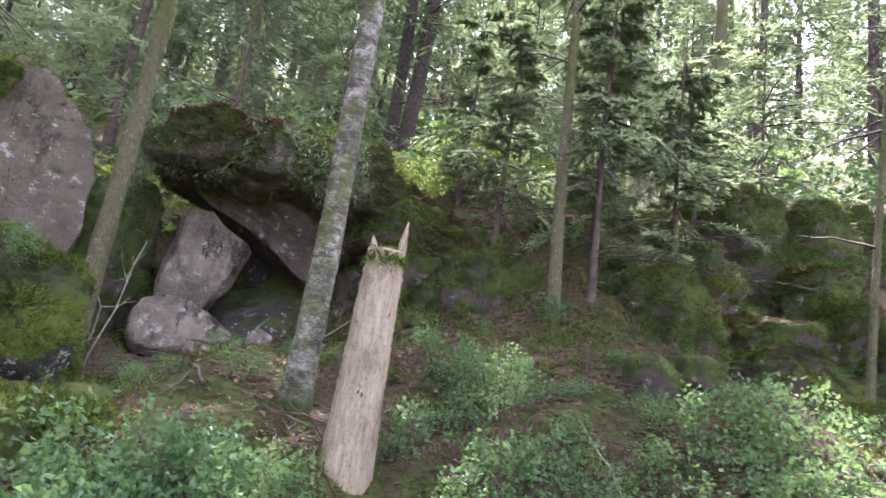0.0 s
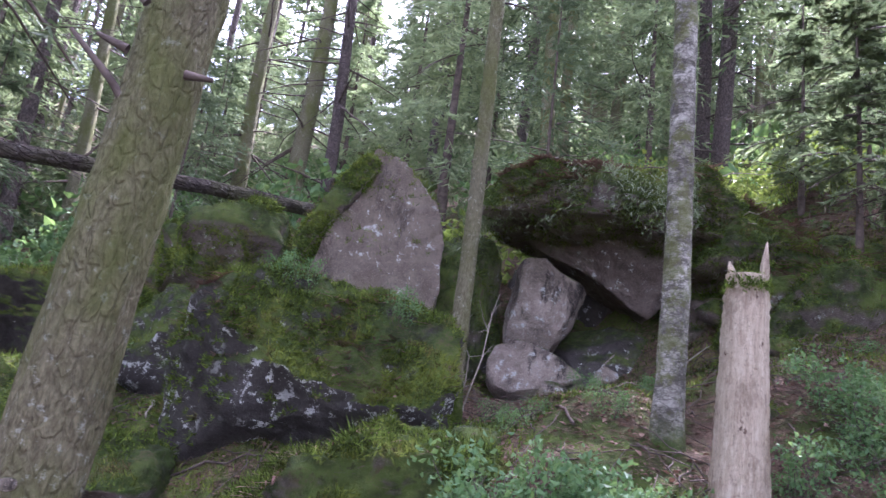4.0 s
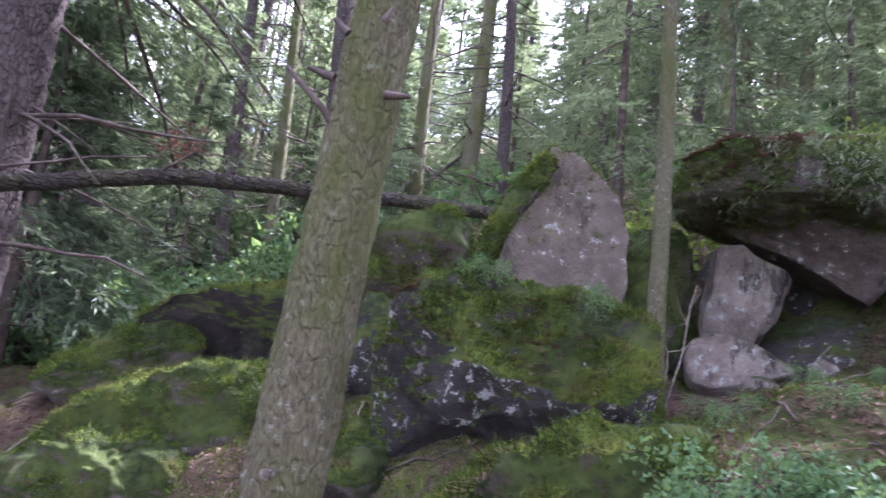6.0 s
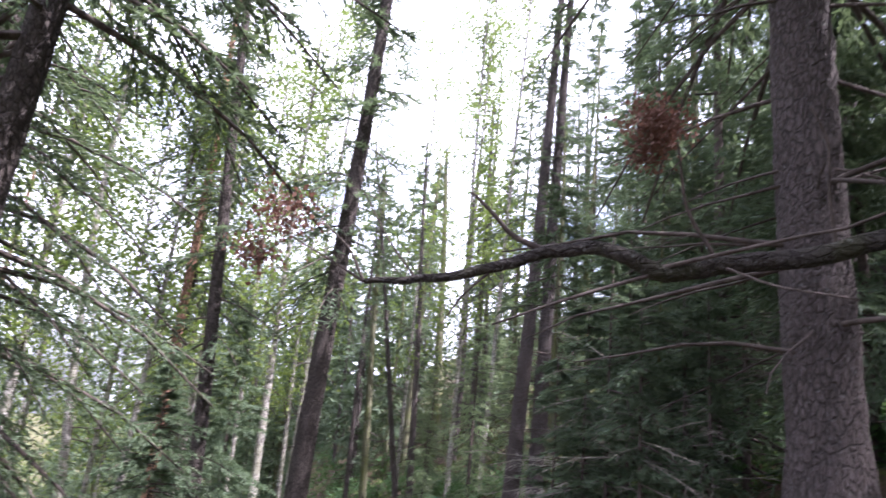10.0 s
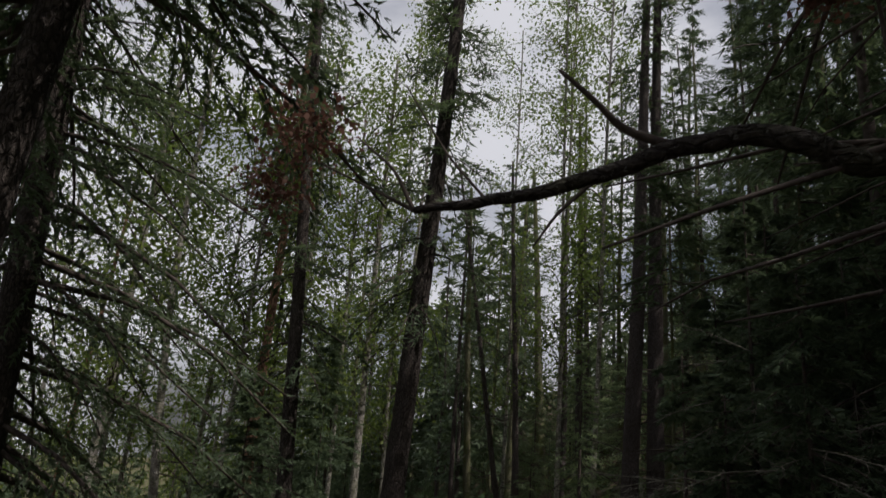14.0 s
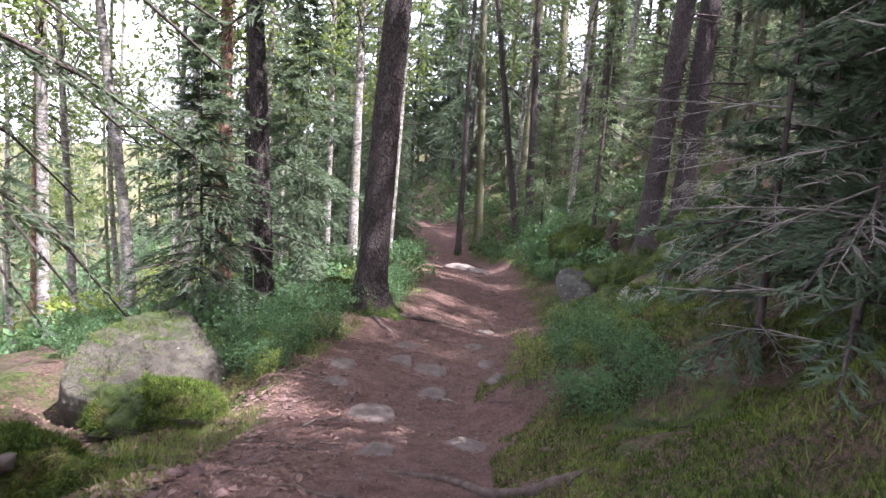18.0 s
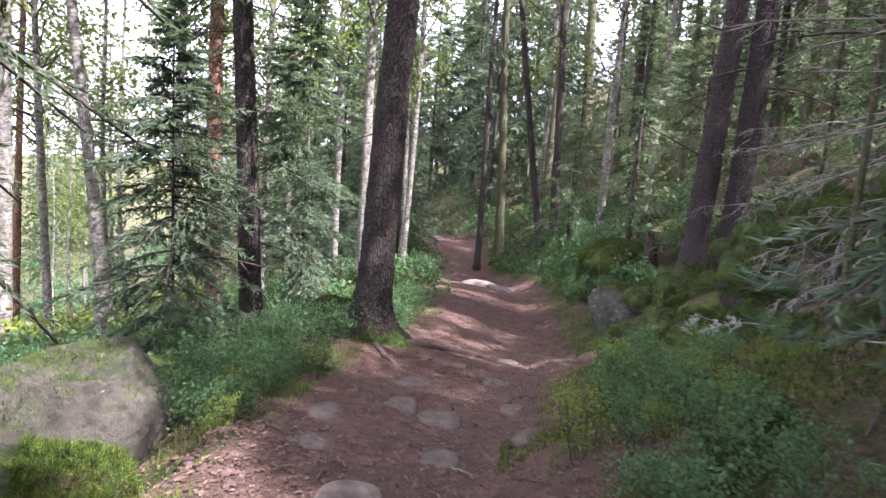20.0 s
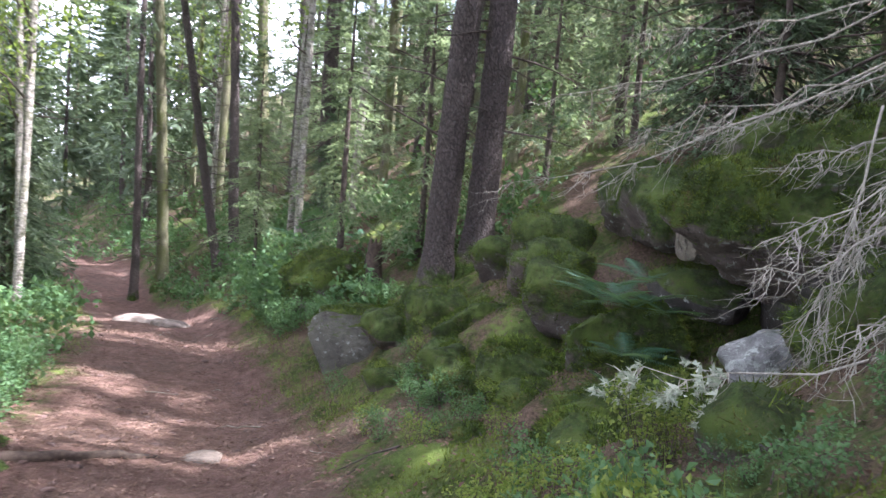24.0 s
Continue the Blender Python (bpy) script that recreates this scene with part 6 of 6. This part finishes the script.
def needles_down(at, size):
    n = len(at)
    a = r.uniform(0, 6.28, n)
    way = np.stack([np.cos(a), np.sin(a), r.normal(0, 0.12, n)], 1) * size * r.uniform(0.5, 1.5, (n, 1))
    side = np.stack([-np.sin(a), np.cos(a), 0 * a], 1) * 0.003
    at = at + (0, 0, 0.006)
    v = np.stack([at - way - side, at - way + side, at + way], 1).reshape(-1, 3)
    return v, np.arange(3 * n).reshape(-1, 3)


straw = part("needle_litter", mesh("needle_litter", *joined([needles_down(on_ground(26000, -13, -3.5, -1.3, 1.3), 0.03), needles_down(on_ground(24000, -21, -12, -1.3, 1.3), 0.035), needles_down(on_ground(70000, -6.5, 3.5, 1.2, 6.5), 0.04)]), False), litter_leaf)
tagged(straw, "fallen brown needles and straw on the path", "needle litter", kind="stuff")

at = np.concatenate([on_ground(190000, -5, 3.5, 1.2, 5.2), on_ground(170000, -11, -4, 0.75, 2.6), on_ground(24000, -13, -4, -2.4, -1.0), on_ground(70000, -17, -12, 1.3, 5.0), on_ground(12000, -20, -17, 0.9, 4.5)])
keep = (wavy(at[:, 0], at[:, 1], 0.7, 3) + 0.5 * wavy(at[:, 0], at[:, 1], 0.25, 8)) > -0.15
at = at[keep]
moss = part("moss_carpet", mesh("moss_carpet", *shoots(at, np.tile((0, 0, 1.0), (len(at), 1)), r, 0.018, 0.0036), False), moss_leaf)
tagged(moss, "carpet of green and golden moss", "moss", kind="stuff")

at = np.concatenate([on_ground(4500, -13, -4.5, 1.0, 2.0), on_ground(6000, -13, -4.5, -1.6, -0.95), on_ground(5000, -28, -13, 1.25, 2.0), on_ground(3000, -28, -13, -1.8, -1.0)])
at = at[wavy(at[:, 0], at[:, 1], 0.6, 6) > 0.0]
n = len(at)
side = np.stack([np.cos(q := r.uniform(0, 6.28, n)), np.sin(q), 0 * q], 1)
tip = at + np.stack([r.normal(0, 0.04, n), r.normal(0, 0.04, n), r.uniform(0.05, 0.15, n)], 1)
grass = part("grass", mesh("grass", np.stack([at - side * 0.003, at + side * 0.003, tip], 1).reshape(-1, 3), np.arange(3 * n).reshape(-1, 3), False), grass_leaf)
tagged(grass, "thin green grass along the edges of the path", "grass", kind="stuff")

# flat stones trodden into the path
for n, (x, y, w, l, turn) in enumerate(((-7.58, -1.97, 0.20, 0.13, 10), (-9.21, -3.5, 0.26, 0.16, 20), (-11.37, -4.26, 0.22, 0.13, 30), (-11.2, -3.83, 0.22, 0.15, 15), (-8.3, -3.0, 0.16, 0.1, 0), (-7.0, -2.9, 0.15, 0.1, 40), (-10.2, -3.4, 0.22, 0.12, 10),
                                        (-9.9, -4.2, 0.18, 0.1, 60), (-12.3, -4.6, 0.2, 0.13, 0), (-10.9, -2.95, 0.15, 0.1, 0), (-6.2, -2.1, 0.22, 0.14, 35), (-8.9, -2.5, 0.2, 0.12, 70), (-13.2, -4.0, 0.16, 0.12, 0), (-10.6, -4.6, 0.25, 0.13, 25), (-12.0, -3.4, 0.14, 0.1, 10), (-14.6, -4.35, 0.2, 0.14, 0), (-6.6, -1.6, 0.17, 0.12, 0))):
    boulder("path_stone", (x, y, float(land(x, y)) - 0.012), (w * 1.2, l * 1.3, 0.034), stone_path, "flat grey stone trodden into the path", 700 + n, (0, 0, turn), level=4, rough=0.012, group="stones in the path", category="stone")
pebbles = []
for p in np.concatenate([on_ground(150, -9.5, -4.6, -1.45, -0.6), on_ground(260, -21, -4, -1.2, 1.2)]):
    v, f = BALLS[2]
    k = r.uniform(0.012, 0.045)
    pebbles.append((v * (k * r.uniform(0.9, 1.9), k, k * 0.4) * (1 + 0.2 * r.normal(size=(len(v), 1))) @ np.array(pose(0, 0, 0, 0, 0, r.uniform(0, 360)).to_3x3()) + p, f))
tagged(part("loose_stones", mesh("loose_stones", *joined(pebbles)), stone_red), "small reddish loose stones along the path", "gravel", kind="stuff")

# roots across the path
for pts, w in ((((-7.85, -1.5), (-7.95, -1.8), (-7.95, -2.0), (-8.05, -2.5), (-7.9, -3.0)), 0.045), (((-7.5, -2.1), (-7.45, -2.7), (-7.35, -3.2)), 0.022), (((-13.7, -5.7), (-13.9, -5.3), (-14.3, -4.9), (-14.6, -4.5)), 0.06), (((-13.5, -5.75), (-13.1, -5.4), (-12.9, -5.0)), 0.05),
               (((-10.1, -4.9), (-10.0, -4.4), (-9.7, -4.1)), 0.02)):
    c = np.array(pts)
    u = np.linspace(0, len(c) - 1, 18)
    q = np.stack([np.interp(u, np.arange(len(c)), c[:, k]) for k in (0, 1)], 1) + r.normal(0, 0.012, (18, 2))
    q = np.column_stack([q, land(q[:, 0], q[:, 1]) + w * 0.3 - w * 1.5 * np.abs(np.linspace(-1, 1, 18)) ** 3])
    ob = part("tree_root", mesh("tree_root", *tube(q, w * np.linspace(1, 0.5, 18) * r.uniform(0.85, 1.15, 18), 8)), wood_root)
    tagged(ob, "worn brown tree root across the path", "root", "roots in the path")

# fallen twigs
for p in np.concatenate([on_ground(34, -13, -4, -1.3, 1.1), on_ground(90, -6.5, 3.2, 1.3, 6.0), on_ground(30, -16, -6, 1.2, 4.0), on_ground(14, -26, -14, -1.2, 1.2)]):
    a, n = r.uniform(0, 6.28), r.uniform(0.12, 0.5)
    ends = np.array([p, p + (n * math.cos(a), n * math.sin(a), 0)])
    ends[:, 2] = land(ends[:, 0], ends[:, 1]) + 0.012
    q = bent(ends[0], ends[1], -0.01, 0.012, 6)
    q[:, 2] = np.maximum(q[:, 2], land(q[:, 0], q[:, 1]) + 0.006)
    ob = part("twig", mesh("twig", *tube(q, np.linspace(0.008, 0.003, 6) * r.uniform(0.6, 1.3), 5)), wood_grey if r.random() < 0.35 else wood_twig)
    tagged(ob, "dry twig lying on the forest floor", "twig", "fallen twigs")

# fine brushwood on the slope and beside the path
bits = []
for p in np.concatenate([on_ground(1500, -6.5, 3.2, 1.4, 5.8), on_ground(160, -16, -6, 1.2, 3.5), on_ground(120, -12, -5, -2.2, -0.8)]):
    a, n = r.uniform(0, 6.28), r.uniform(0.06, 0.42)
    e = p + (n * math.cos(a), n * math.sin(a), 0)
    e[2] = float(land(e[0], e[1]))
    bits.append(tube(bent(p + (0, 0, 0.012), e + (0, 0, 0.02 + 0.05 * r.random()), -0.01, 0.01, 5), np.linspace(0.0045, 0.002, 5), 3))
tagged(part("brushwood", mesh("brushwood", *joined(bits)), wood_twig), "fine dead twigs strewn over moss and needles", "brushwood", kind="stuff")

# lichened boughs reaching out over the cavity, sunlight put into their pale colour
r = np.random.default_rng(55)
BOUGHS = (((-11.75, -0.6, -0.45), (-12.02, -1.91, -0.81)), ((-11.65, -0.8, -0.7), (-11.71, -1.55, -1.09)), ((-12.2, -0.9, 0.35), (-12.11, -1.15, -0.66)), ((-12.3, -0.5, 0.75), (-14.4, -2.1, -0.05)), ((-12.4, -0.4, 1.0), (-14.4, -1.8, 0.62)),
          ((-11.9, -0.7, 0.1), (-12.07, -1.5, -0.39)), ((-12.0, -0.5, 0.5), (-11.75, -1.5, -0.2)), ((-12.5, -0.4, 0.7), (-13.3, -1.5, 0.3)), ((-11.6, -0.6, 0.2), (-11.5, -1.4, -0.5)), ((-12.6, -0.2, 1.2), (-12.9, -1.7, 0.75)),
          ((-12.2, -0.6, 0.45), (-12.0, -1.25, -0.55)), ((-12.0, -0.6, 0.0), (-11.85, -1.0, -0.95)), ((-12.3, -0.3, 0.9), (-12.6, -1.5, 0.35)), ((-12.4, -0.2, 0.6), (-12.3, -1.2, 0.12)))
for n, (a, b) in enumerate(BOUGHS):
    ob = thing("dead_bough", *a, "pale lichen-crusted dead spruce bough reaching over the rocks", "branch", "dead boughs")
    p = bent((0, 0, 0), np.subtract(b, a), 0.12, 0.02, 9)
    part("stem", mesh("stem", *tube(p, np.linspace(0.007, 0.002, 9), 6)), wood_sunlit, ob)
    d = (p[-1] - p[0]) / np.linalg.norm(p[-1] - p[0])
    tips = []
    for _ in range(26):
        k = r.integers(2, 9)
        q = p[k] + (d * 0.6 + np.cross(d, (0, 0, 1)) * r.choice((-1, 1)) * 0.7 + (0, 0, r.normal(-0.35, 0.3))) * r.uniform(0.08, 0.30)
        twig = bent(p[k], q, 0.02, 0.014, 6)
        part("twig", mesh("twig", *joined([tube(twig, np.linspace(0.0026, 0.0010, 6), 4)] + [tube(bent(twig[m], twig[m] + (d + r.normal(0, 0.7, 3)) * r.uniform(0.03, 0.10), 0.005, 0.006, 4), np.linspace(0.0014, 0.0007, 4), 3) for m in (2, 3, 4)])), wood_sunlit, ob)
        if k > 5:
            tips.extend(twig[2:])
    if n < 2 or n == 11:
        at = np.array(tips)[r.integers(0, len(tips), 1500)] + r.normal(0, 0.006, (1500, 3))
        way = (d * 0.5 + r.normal(0, 0.6, (1500, 3))) * 0.022
        side = np.cross(way, r.normal(0, 1, (1500, 3))) * 0.14
        tagged(part("lichen", mesh("lichen", np.stack([at - side, at + side, at + way], 1).reshape(-1, 3), np.arange(4500).reshape(-1, 3), False), lichen_crust, ob, "pale grey-green lichen on the twig ends"), kind="stuff")
for x, y, k in ((-12.15, -1.78, 0.85), (-12.05, -1.72, 0.6)):
    copy_thing(bright[0], pose(x, y, float(land(x, y)), 0, 0, 40) @ Matrix.Scale(k, 4))

# twigs heaped on the overhang's moss
r = np.random.default_rng(58)
mat = next(o for o in scene.objects if o.name == "moss_mat")
top = np.array([v.co for v in mat.data.vertices if v.normal.z > 0.35]) + np.array(mat.matrix_basis.translation)
for p in top[r.integers(0, len(top), 110)]:
    a, n = r.uniform(0, 6.28), r.uniform(0.12, 0.5)
    q = bent(p + (0, 0, 0.012), p + (n * math.cos(a), n * math.sin(a) * 0.6, r.uniform(0.0, 0.06)), -0.01, 0.015, 6)
    ob = part("twig", mesh("twig", *tube(q, np.linspace(0.006, 0.002, 6) * r.uniform(0.5, 1.1), 4)), wood_grey if r.random() < 0.6 else wood_twig)
    tagged(ob, "dry twig in the heap on the mossy overhang", "twig", "twigs on the overhang")

# sprigs on the large boulder, and the bare dead shrub beside it
for n, (x, y, z) in enumerate(((-2.72, 2.71, 2.11), (-2.01, 2.87, 1.95), (-2.59, 2.76, 2.10))):
    copy_thing(bushes[n], pose(x, y, z - 0.03, 0, 0, 80 * n) @ Matrix.Scale(0.42, 4))
r = np.random.default_rng(57)
shrub = thing("dead_shrub", -1.88, 3.43, 1.50, "bare dead shrub of thin grey twigs beside the boulder", "shrub")
for n in range(7):
    a, h = r.uniform(0, 6.28), r.uniform(0.35, 0.8)
    p = bent((0, 0, -0.1), (0.22 * h * math.cos(a), 0.22 * h * math.sin(a), h), -0.02, 0.02, 7)
    twig = [tube(p, np.linspace(0.006, 0.002, 7), 5)]
    for _ in range(5):
        k = r.integers(2, 6)
        twig.append(tube(bent(p[k], p[k] + r.normal(0, 0.07, 3) + (0, 0, 0.08), 0.0, 0.01, 4), np.linspace(0.003, 0.001, 4), 4))
    part("stem", mesh("stem", *joined(twig)), wood_grey, shrub)

# lichen fringe under the overhang's edge
r = np.random.default_rng(56)
ob = thing("lichen_fringe", -1.66, 4.44, 3.14, "grey-green lichen hanging from the overhang's mossy edge", "lichen")
n = 12000
x = r.uniform(-0.9, 0.85, n)
at = np.stack([x, 0.14 * np.abs(x) + r.normal(0.04, 0.06, n), 0.10 - 0.2 * x * x + 0.05 * np.sin(x * 9) + r.normal(0, 0.09, n)], 1)
way = np.stack([r.normal(0, 0.03, n), r.normal(-0.02, 0.03, n), -r.uniform(0.015, 0.055, n)], 1)
side = np.stack([r.uniform(0.0015, 0.005, n), r.normal(0, 0.002, n), 0 * x], 1)
lichen = part("tuft_mass", mesh("tuft_mass", np.stack([at - side, at + side, at + way], 1).reshape(-1, 3), np.arange(3 * n).reshape(-1, 3), False), lichen_tuft, ob)
tagged(lichen, kind="stuff")
